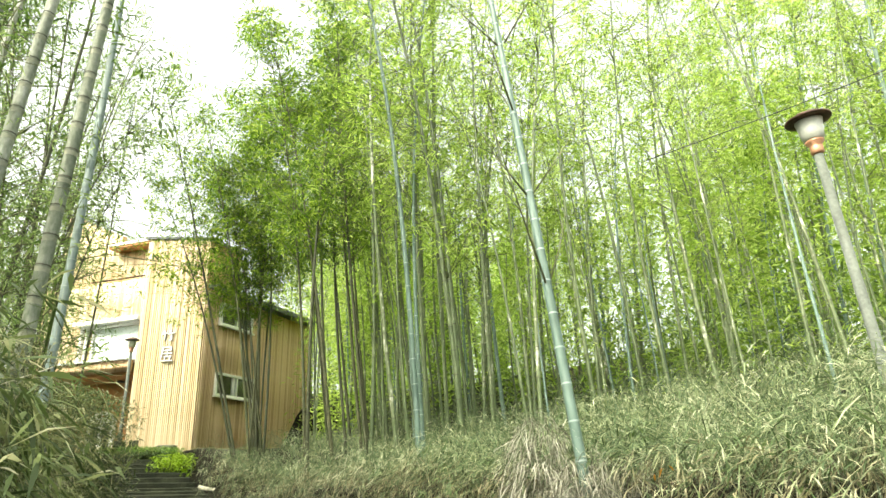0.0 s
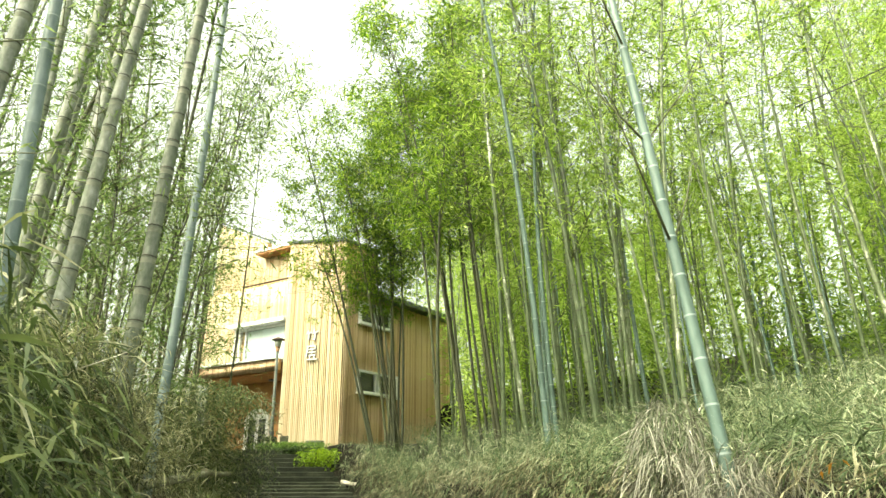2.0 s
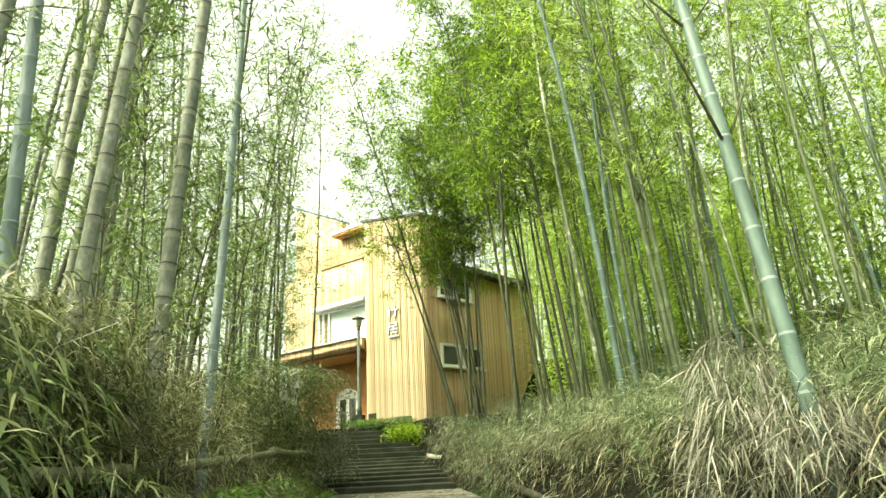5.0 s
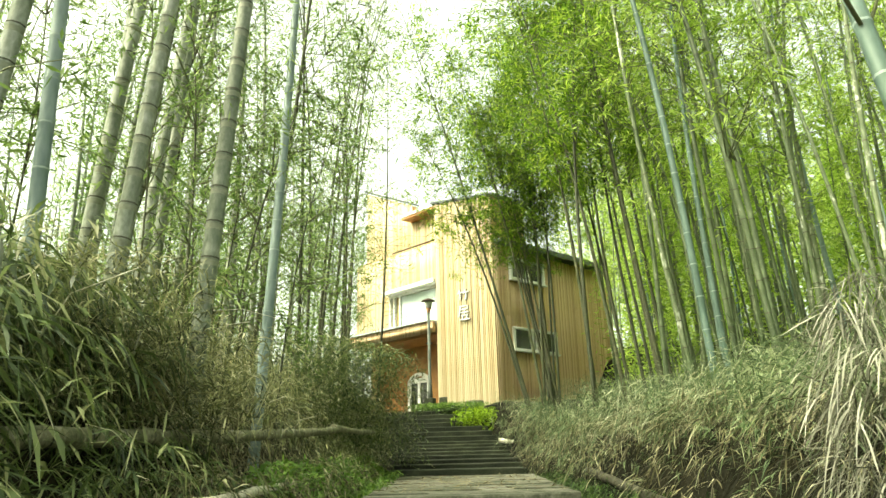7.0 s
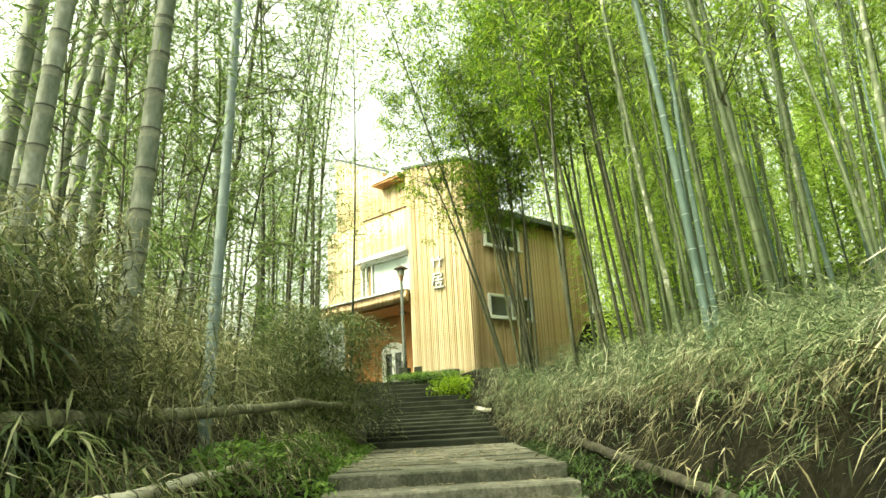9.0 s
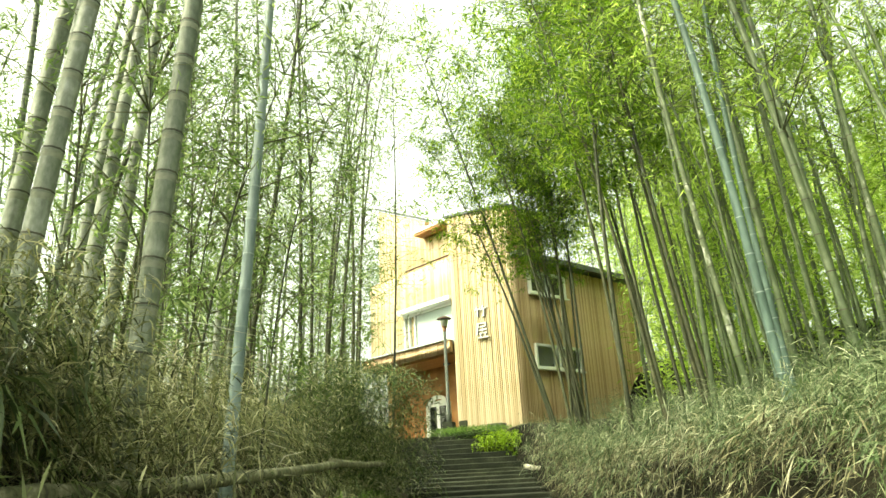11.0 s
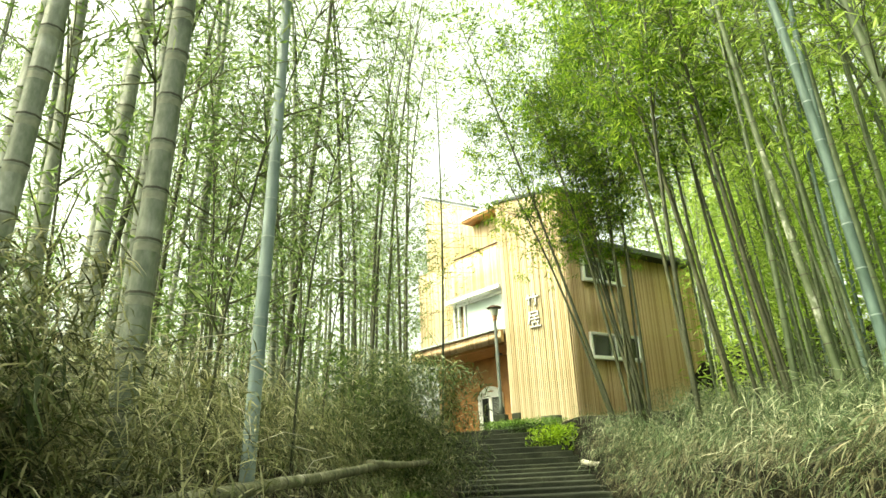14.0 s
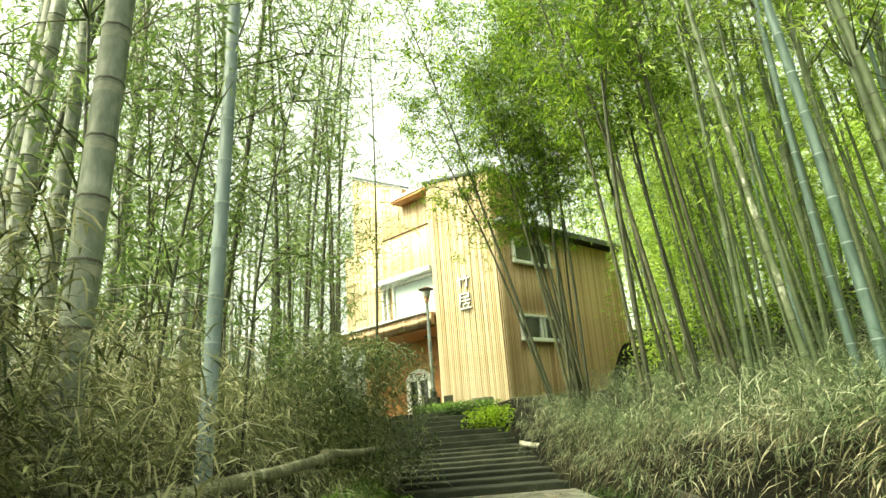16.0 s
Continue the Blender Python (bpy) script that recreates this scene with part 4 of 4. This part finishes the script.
# far rows, leafy down to the grass
def far_grove(name, at, tall, leaves, leaf_len, m_culm, m_leaf, label, seed):
    rnd = random.Random(seed)
    rs = np.random.RandomState(seed)
    bm = bmesh.new()
    B, W, N = [], [], leaves
    for x, y in at:
        z = ground_at(x, y) - 0.1
        h = tall * rnd.uniform(0.75, 1.1)
        lx, ly = rnd.uniform(-0.1, 0.05), rnd.uniform(-0.05, 0.05)
        pts = [(x + lx * h * t + 0.6 * t ** 3 * math.sin(x * 9), y + ly * h * t, z + h * t) for t in (0, 0.2, 0.4, 0.6, 0.8, 1.0)]
        tube(bm, pts, [0.05, 0.048, 0.043, 0.035, 0.024, 0.01], 6)
        P_ = np.array(pts)
        f = rs.beta(1.25, 1.15, N)
        k = np.minimum((f * 5).astype(int), 4)
        c = P_[k] + (P_[k + 1] - P_[k]) * (f * 5 - k)[:, None]
        puff = rs.normal(0, 1, (26, 3)) * [0.55, 0.55, 0.3]
        pk = rs.randint(0, 26, N)
        B.append(c + puff[pk] * (1.35 - f)[:, None] + rs.normal(0, 0.16, (N, 3)))
        W.append(rs.normal(0, 1, (N, 3)) * [1, 1, 0.45] + [0, 0, -0.5])
    B, W = np.concatenate(B), np.concatenate(W)
    n = len(B)
    stand = tagged(new(name), label, "bamboo grove", kind="stuff")
    tagged(part("culm_stand", bm, m_culm, stand), kind="stuff")
    tagged(leaf_quads("foliage", B, W, leaf_len * rs.uniform(0.6, 1.3, n), leaf_len * rs.uniform(0.14, 0.22, n), m_leaf, stand), kind="stuff")


far_grove("far_grove", scatter(85, (-4.0, 26, 13.0, 34), lambda x, y: off_path(x, y) > 8.5 and house_clear(x, y) and (x + 0.3 * y > 6), 0.8, 35) + scatter(30, (-6.0, 2.0, 19.0, 34), lambda x, y: off_path(x, y) > 4.5 and house_clear(x, y) and wall_open(x, y, 0.7), 0.8, 36),
          7.0, 1500, 0.25, M_CULMGREEN, M_LEAF, "dense lime-green bamboo grove behind the near rows", 71)
far_grove("far_grove", scatter(42, (-30, -10, 5, 30), lambda x, y: off_path(x, y) < -7.0 and house_clear(x, y) and x + 0.5 * y < -2.5, 1.1, 37) + scatter(16, (-24, -15.5, 19, 32), lambda x, y: house_clear(x, y), 1.0, 38),
          9.0, 1500, 0.2, M_CULM, M_LEAFGREY, "olive bamboo grove far behind the bank", 72)
far_grove("far_grove", scatter(20, (-10.5, -2.5, 31.5, 41), lambda x, y: house_clear(x, y), 1.2, 41), 12.0, 900, 0.32, M_CULMGREEN, M_LEAF, "tall lime-green bamboo behind the house", 74)
# grove left of the path
for i, (x, y) in enumerate(scatter(75, (-24, -3.6, 3.0, 24), lambda x, y: off_path(x, y) < -3.6 and house_clear(x, y) and (x < -6.2 or y < 4.6), 0.85, 32)):
    src = (old + thin)[i % 6]
    plant(src, x, y, B_RND.uniform(-0.01, 0.09), B_RND.uniform(-0.02, 0.08), B_RND.uniform(0.75, 1.0), group="old grove")
# extra stand out of view, added to keep the sun off the near bank
far_grove("near_grove", scatter(26, (-13, -2.6, -7, 2.6), lambda x, y: off_path(x, y) < -2.8, 1.0, 40), 11.0, 800, 0.3, M_CULM, M_LEAFGREY, "unseen olive bamboo stand added to shade the near bank", 73)
# beyond the camera's back and on the near right
for i, (x, y) in enumerate(scatter(5, (4.5, 12, -6, 8), lambda x, y: off_path(x, y) > 3.6 and not (x < 7 and y > 2.5), 1.4, 33)):
    plant((lime + limeb)[i % 6], x, y, B_RND.uniform(-0.06, 0.02), 0.0, B_RND.uniform(0.85, 1.05), group="lime grove")
for i, (x, y) in enumerate(scatter(6, (-12, -3.5, -6, 3), lambda x, y: off_path(x, y) < -3.4, 1.4, 34)):
    plant(old[i % 3], x, y, 0.02, 0.0, B_RND.uniform(0.85, 1.0), group="old grove")
# the first ones of each kind also stand in the groves
for src, (x, y) in zip(old + lime + limeb + thin + dark + young + slim + wisp, [(-9.5, 8.2), (-11.0, 10.5), (-10.5, 13.2), (2.6, 13.5), (4.9, 13.0), (6.4, 15.5), (1.9, 16.4), (8.3, 13.8), (3.4, 16.6), (-12.2, 15.5), (-11.4, 17.3), (-13.5, 12.4), (-5.1, 17.8), (-4.6, 17.1), (-4.9, 17.0), (-8.0, 6.0), (1.3, 12.3), (2.3, 11.9), (-5.2, 7.9), (-6.6, 9.2)]):
    src.matrix_basis = lean(x, y, ground_at(x, y) - 0.08, 0.0, 0.03, 15 * x, 1.0)


# ---- undergrowth ----
CAMLINE = np.array([(e[0], e[1]) for _, e, _, _ in PATH])


def spots(n, s0, s1, y0, y1, seed):
    """Points along the path, s0 to s1 metres beside it."""
    rs = np.random.RandomState(seed)
    out = np.zeros((0, 2))
    while len(out) < n:
        y = rs.uniform(y0, y1, n * 2)
        x = rs.uniform(-16, 14, n * 2)
        s, _ = path_frame(x, y)
        ok = (s > min(s0, s1)) & (s < max(s0, s1))
        out = np.concatenate([out, np.stack([x[ok], y[ok]], 1)])
    return out[:n], rs


def clear_of_camera(p, gap=0.75):
    d = np.min(np.hypot(p[:, None, 0] - CAMLINE[None, :, 0], p[:, None, 1] - CAMLINE[None, :, 1]), 1)
    return d > gap


def brush(name, n, s0, s1, y0, y1, tall, ln, wd, droop, mat, label, seed, rise=0.3, lift=0.0, flow=0.0, segs=3):
    """A bank of leaf blades hanging on thin stems, from the soil up to a ragged top."""
    p, rs = spots(n, s0, s1, y0, y1, seed)
    top = tall * (0.55 + 0.45 * np.sin(2.3 * p[:, 0] + 1.1) * np.sin(1.7 * p[:, 1]) * 0.5 + 0.25 * rs.rand(n))
    edge, _ = path_frame(p[:, 0], p[:, 1])
    top = top * np.where((edge < 0) & (edge > -2.15) & (tall > 0.5) & (p[:, 1] > 5.0), 0.46, 1.0)
    z = height(p[:, 0], p[:, 1]) + lift + top * rs.beta(1.6, 1.1, n)
    base = np.column_stack([p, z])
    s, _ = path_frame(p[:, 0], p[:, 1])
    way = rs.normal(0, 1, (n, 3)) * [1, 1, 0.5] + [0, 0, rise]
    way[:, 0] += flow
    keep = clear_of_camera(base)
    base, way = base[keep], way[keep]
    m = len(base)
    ob = blades(name, base, way, ln * rs.uniform(0.5, 1.3, m), wd * rs.uniform(0.6, 1.3, m), droop * rs.uniform(0.4, 1.5, m), mat, segs=segs)
    tagged(ob, label, "undergrowth", kind="stuff")
    return ob


def fans(name, n_tuft, per, s0, s1, y0, y1, tall, spread, ln, wd, droop, mat, stem_mat, label, seed, hang=0.0, shelf=1.0, leaves=4, gap=0.8, lift=0.0, crown=2.2, flow=0.0):
    """Domed tufts of undergrowth: thin stems that arch out of one root, each with leaf fans at its end; hang turns the leaves down."""
    p, rs = spots(n_tuft, s0, s1, y0, y1, seed)
    p = p[clear_of_camera(p, gap + spread * 0.6)]
    n = len(p)
    s, _ = path_frame(p[:, 0], p[:, 1])
    top = tall * rs.uniform(0.5, 1.1, n) * (0.85 + 0.3 * np.sin(2.3 * p[:, 0] + 1.1) * np.sin(1.7 * p[:, 1]))
    on_shelf = (s < 0) & (s > -2.2)
    top = np.where(on_shelf, top * (1 - (1 - shelf) * smooth(3.7, 4.5, p[:, 1])), top)
    wide = spread * rs.uniform(0.6, 1.25, n)
    t = np.repeat(np.arange(n), per)
    m = len(t)
    a = rs.uniform(0, 2 * np.pi, m)
    u = np.sqrt(rs.rand(m))
    xy = p[t] + np.column_stack([np.cos(a), np.sin(a)]) * (u * wide[t])[:, None]
    z = height(p[t, 0], p[t, 1]) + lift + top[t] * rs.beta(crown, 1.1, m) * (1 - 0.5 * u * u)
    node = np.column_stack([xy, z])
    keep = clear_of_camera(node, gap)
    node, t, a = node[keep], t[keep], a[keep]
    m = len(node)
    root = np.column_stack([p[t] + 0.35 * (node[:, :2] - p[t]) + rs.normal(0, 0.03, (m, 2)), height(p[t, 0], p[t, 1]) + lift - 0.03])
    stem = node - root
    long = np.linalg.norm(stem, axis=1)
    thicket = tagged(new(name), label, "undergrowth", kind="stuff")
    some = rs.rand(m) < 0.35
    st = blades("stem", root[some], stem[some], long[some] * 1.04, rs.uniform(0.002, 0.004, some.sum()), np.full(some.sum(), 0.04), stem_mat, thicket, segs=2)
    tagged(st, kind="stuff")
    axis = np.column_stack([np.cos(a) + flow, np.sin(a), rs.uniform(-0.5, 0.7, m) - hang])
    f = np.repeat(np.arange(m), leaves)
    k = len(f)
    base = node[f] + rs.normal(0, 0.025, (k, 3))
    way = (axis[f] + rs.normal(0, 0.7, (k, 3))) * [1, 1, 0.7] + [0, 0, -0.5 * hang]
    lv = blades("leaf_fan", base, way, ln * rs.uniform(0.45, 1.3, k), wd * rs.uniform(0.55, 1.3, k), droop * rs.uniform(0.2, 1.6, k), mat, thicket, segs=2)
    tagged(lv, kind="stuff")


fans("dry_brush", 900, 6, -2.3, -4.4, 4.6, 8.5, 1.1, 0.32, 0.14, 0.011, 0.4, M_BRUSH, M_DRYSTEM, "tangled dry dwarf bamboo brush on the bank", 41, 0.1)
fans("back_brush", 420, 6, -2.9, -4.6, 1.0, 4.8, 1.35, 0.34, 0.15, 0.012, 0.4, M_BRUSH, M_DRYSTEM, "dry dwarf bamboo brush behind the green leaves", 59, 0.1)
fans("upper_brush", 700, 6, -1.6, -4.4, 8.0, 13.5, 1.1, 0.36, 0.15, 0.013, 0.5, M_BRUSH, M_DRYSTEM, "dry brush on the bank beside the landing", 53, 0.1, 0.5)
fans("dwarf_bamboo", 330, 8, -1.3, -2.6, 0.8, 4.1, 1.15, 0.34, 0.16, 0.019, 0.45, M_DWARF, M_DRYSTEM, "leafy dwarf bamboo crowding the path's edge", 48, 0.15, crown=2.6)
fans("dwarf_bamboo", 300, 8, -2.15, -3.3, 3.4, 5.6, 1.3, 0.42, 0.18, 0.021, 0.6, M_DWARF, M_DRYSTEM, "leafy dwarf bamboo overhanging the fallen pole", 57, 0.6, crown=2.6, flow=0.7)
fans("shelf_leaves", 90, 6, -1.35, -2.15, 3.8, 6.0, 0.4, 0.3, 0.17, 0.016, 0.5, M_DWARF, M_DRYSTEM, "dwarf bamboo leaves below the fallen pole", 60, 0.3, flow=0.3)
fans("bank_brush", 620, 7, -2.2, -3.6, 4.4, 10.5, 1.15, 0.26, 0.14, 0.009, 0.5, M_BRUSH, M_DRYSTEM, "dry brush crowding round the bamboo feet", 51, 0.0)
fans("green_brush", 900, 5, -2.0, -5.0, 1.0, 14.0, 1.1, 0.4, 0.16, 0.014, 0.5, M_BRUSHGREEN, M_DRYSTEM, "green dwarf bamboo leaves on the bank", 42, 0.2, 0.25)
fans("bank_straw", 420, 6, -1.35, -2.15, 5.0, 11.5, 0.26, 0.2, 0.12, 0.008, 0.5, M_STRAWBROWN, M_DRYSTEM, "brown dry straw on the bank under the poles", 54, 0.3)
brush("far_brush", 22000, -1.2, -5.5, 9.5, 20.0, 1.5, 0.14, 0.014, 0.5, M_BRUSHGREEN, "green brush along the upper steps", 43, 0.1, segs=2)
fans("edge_grass", 330, 7, 1.36, 1.8, 2.4, 17.0, 0.4, 0.3, 0.15, 0.0095, 0.5, M_STRAWBROWN, M_DRYSTEM, "brown dry leaves overhanging the path's edge", 49, 0.35, gap=0.75, flow=-0.5)
fans("edge_weeds", 560, 7, 1.36, 2.1, 2.4, 17.0, 0.6, 0.32, 0.12, 0.008, 0.35, M_GRASS, M_DRYSTEM, "pale olive leaf tangle along the path's edge", 58, 0.1, gap=0.75, flow=-0.3)
fans("bank_grass", 1500, 7, 1.5, 3.9, 0.5, 9.5, 0.68, 0.34, 0.14, 0.0085, 0.3, M_GRASS, M_DRYSTEM, "dry dwarf bamboo on the bank in pale tangles", 44, 0.0, gap=0.9)
fans("ditch_weeds", 520, 6, 1.1, 1.34, 2.4, 13.0, 0.14, 0.16, 0.07, 0.016, 0.4, M_IVY, M_DRYSTEM, "small dark weeds on the cut bank beside the path", 61, 0.2, gap=0.6)
fans("upper_grass", 1000, 5, 1.3, 5.0, 9.0, 18.5, 0.75, 0.4, 0.19, 0.011, 0.5, M_GRASS, M_DRYSTEM, "fine dry grass beside the landing and steps", 55, 0.1)
fans("bank_weeds", 500, 5, 1.5, 4.5, 1.0, 9.0, 0.5, 0.28, 0.13, 0.012, 0.4, M_GRASSGREEN, M_DRYSTEM, "green leafy weeds among the dry bank grass", 56, 0.0, gap=1.0)
brush("far_grass", 16000, 3.0, 9.0, 9.0, 20.0, 0.7, 0.2, 0.011, 0.6, M_GRASS, "long dry grass under the grove", 45, 0.4, segs=2)
brush("side_grass", 30000, 3.4, 14.0, 2.0, 16.0, 0.85, 0.22, 0.012, 0.6, M_GRASS, "dry grass on the slope of the grove", 46, 0.3, segs=2)
brush("hill_grass", 12000, 5.0, 15.0, 6.0, 22.0, 1.2, 0.3, 0.018, 0.6, M_GRASS, "tall grass between the grove's culms", 50, 0.5, segs=2)
brush("far_thicket", 14000, 9.0, 17.0, 5.0, 24.0, 3.2, 0.3, 0.045, 0.5, M_LEAFMID, "leafy young growth at the back of the grove", 52, 0.2, segs=2)
brush("leaf_litter", 9000, -10.0, 8.0, 2.0, 20.0, 0.03, 0.12, 0.018, 0.2, M_LITTER, "brown fallen bamboo leaves on the ground", 47, 0.02, segs=2)


def hanging_straw(tufts, per, centre, radius, tall, seed):
    """Bleached straw that hangs in layered tufts at the foot of the leaning bamboo."""
    rs = np.random.RandomState(seed)
    a = rs.uniform(0, 6.283, tufts)
    u = np.sqrt(rs.rand(tufts))
    node = np.column_stack([centre[0] + radius * u * np.cos(a), centre[1] + radius * u * np.sin(a), centre[2] + tall * rs.beta(1.7, 0.9, tufts) * (1 - 0.45 * u ** 3)])
    k = np.repeat(np.arange(tufts), per)
    n = len(k)
    out = np.column_stack([np.cos(a) * (0.3 + u), np.sin(a) * (0.3 + u), rs.uniform(-1.3, 0.5, tufts)])
    way = out[k] * 0.8 + rs.normal(0, 0.65, (n, 3))
    base = node[k] + rs.normal(0, 0.02, (n, 3))
    ob = blades("hanging_straw", base, way, 0.05 + 0.14 * rs.rand(n), rs.uniform(0.0035, 0.0075, n), rs.uniform(0.1, 0.9, n), M_STRAW, segs=3)
    tagged(ob, "bleached dry straw drooping round the leaning bamboo", "straw", kind="stuff")


hanging_straw(170, 9, (0.74, 5.24, 1.2), 0.25, 0.78, 8)
hanging_straw(60, 9, (1.18, 5.12, 1.3), 0.24, 0.42, 9)
hanging_straw(50, 9, (0.97, 4.95, 1.28), 0.2, 0.46, 10)


def cluster(name, n, centre, size, ln, wd, mat, label, seed, droop=0.3):
    rs = np.random.RandomState(seed)
    base = np.asarray(centre) + (rs.rand(n, 3) - 0.5) * 2 * np.asarray(size)
    base[:, 2] -= 0.35 * size[2] * (((base[:, 0] - centre[0]) / size[0]) ** 2)
    way = rs.normal(0, 1, (n, 3)) * [1, 1, 0.6] + [0, 0, 0.5]
    ob = blades(name, base, way, ln * rs.uniform(0.6, 1.3, n), wd * rs.uniform(0.7, 1.3, n), np.full(n, droop), mat, segs=2)
    return tagged(ob, label, "shrub", kind="stuff")


cluster("thicket", 3600, (-2.95, 5.15, 2.2), (0.35, 0.55, 0.42), 0.12, 0.009, M_BRUSH, "tall dry thicket of dwarf bamboo on the bank", 67, 0.6)
cluster("thicket", 1300, (-2.8, 5.85, 1.9), (0.35, 0.45, 0.33), 0.14, 0.011, M_BRUSH, "pale dry thicket of dwarf bamboo above the fallen pole", 70, 0.4)
cluster("foot_tuft", 420, (-3.22, 5.98, 1.85), (0.18, 0.25, 0.2), 0.13, 0.008, M_BRUSH, "dry tuft round the foot of a bamboo", 68, 0.6)
cluster("foot_tuft", 420, (-3.72, 7.12, 1.9), (0.18, 0.3, 0.22), 0.13, 0.008, M_BRUSH, "dry tuft round the foot of a bamboo", 69, 0.6)
cluster("hedge", 6500, (-7.15, 18.8, 2.0), (0.55, 0.9, 0.42), 0.09, 0.035, M_HEDGE, "bright green shrub at the corner of the tower", 61)
cluster("ivy_ledge", 5600, (-8.35, 19.4, 2.3), (0.95, 0.4, 0.2), 0.08, 0.04, M_IVY, "dark green creeper over the stone ledge", 62)
cluster("ledge_grass", 2600, (-8.8, 19.8, 2.58), (1.1, 0.4, 0.08), 0.1, 0.022, M_WEED, "fresh green growth on top of the ledge", 63)
brush("weeds", 8000, -0.95, -1.6, 6.2, 12.5, 0.3, 0.09, 0.03, 0.3, M_WEED, "low green weeds beside the steps", 64, 0.5, segs=2)
cluster("orange_leaves", 4, (1.32, 4.55, 1.62), (0.12, 0.1, 0.06), 0.08, 0.012, M_ORANGE, "a few withered orange leaves in the grass", 65)


def dead_stems():
    """Broken pale stems that stick out of the brush."""
    rnd = random.Random(17)
    bm = bmesh.new()
    for i in range(70):
        y = rnd.uniform(2.8, 8)
        k = int(np.searchsorted(LINE[:, 1], y))
        x = LINE[k - 1, 0] + (LINE[k, 0] - LINE[k - 1, 0]) * (y - LINE[k - 1, 1]) / (LINE[k, 1] - LINE[k - 1, 1]) - rnd.uniform(1.9, 4.0)
        if math.hypot(x + 0.4, y - 3.6) < 1.8:
            continue
        z = ground_at(x, y) + rnd.uniform(0.1, 0.9)
        a, el, ln = rnd.uniform(0, 6.28), radians(rnd.uniform(-15, 75)), rnd.uniform(0.3, 0.95)
        d = Vector((math.cos(a) * math.cos(el), math.sin(a) * math.cos(el), math.sin(el)))
        p = Vector((x, y, z))
        q = p + d * ln * 0.55
        e = (d + Vector((rnd.uniform(-0.5, 0.5), rnd.uniform(-0.5, 0.5), rnd.uniform(-0.7, 0.1)))).normalized()
        r = rnd.uniform(0.002, 0.005)
        tube(bm, [p, q, q + e * ln * 0.45], [r, r * 0.9, r * 0.6], 5)
    tagged(mesh_object("dead_stems", bm, M_PALELOG), "pale broken bamboo stems sticking out of the brush", "dead stems", kind="stuff")


dead_stems()
cluster("steps_shrub", 19000, (-6.45, 11.95, 2.35), (0.85, 1.25, 0.9), 0.14, 0.018, M_DWARF, "soft grey-green dwarf bamboo shrub beside the upper steps", 66, 0.5)


def fallen_leaves():
    """Dry leaves lying on the landing and the pale steps."""
    rs = np.random.RandomState(19)
    n = 1300
    d, p, front = np.array([-0.5, 0.866]), np.array([0.866, 0.5]), np.array([-2.66, 8.97])
    t, s = rs.uniform(-1.6, 4.3, n), rs.uniform(-1.0, 1.0, n)
    xy = front + t[:, None] * d + s[:, None] * p
    step = np.ceil(np.clip(-t, 0, 9) / 0.4 - 1e-6)
    z = np.where(t > 0, 1.035, 1.012 - 0.125 * step)
    ob = blades("fallen_leaves", np.column_stack([xy, z]), rs.normal(0, 1, (n, 3)) * [1, 1, 0.08] + [0, 0, 0.06], rs.uniform(0.05, 0.13, n), rs.uniform(0.008, 0.016, n), np.full(n, 0.02), M_LITTER, segs=2)
    tagged(ob, "dry pale leaves scattered on the landing and steps", "fallen leaves", kind="stuff")


fallen_leaves()
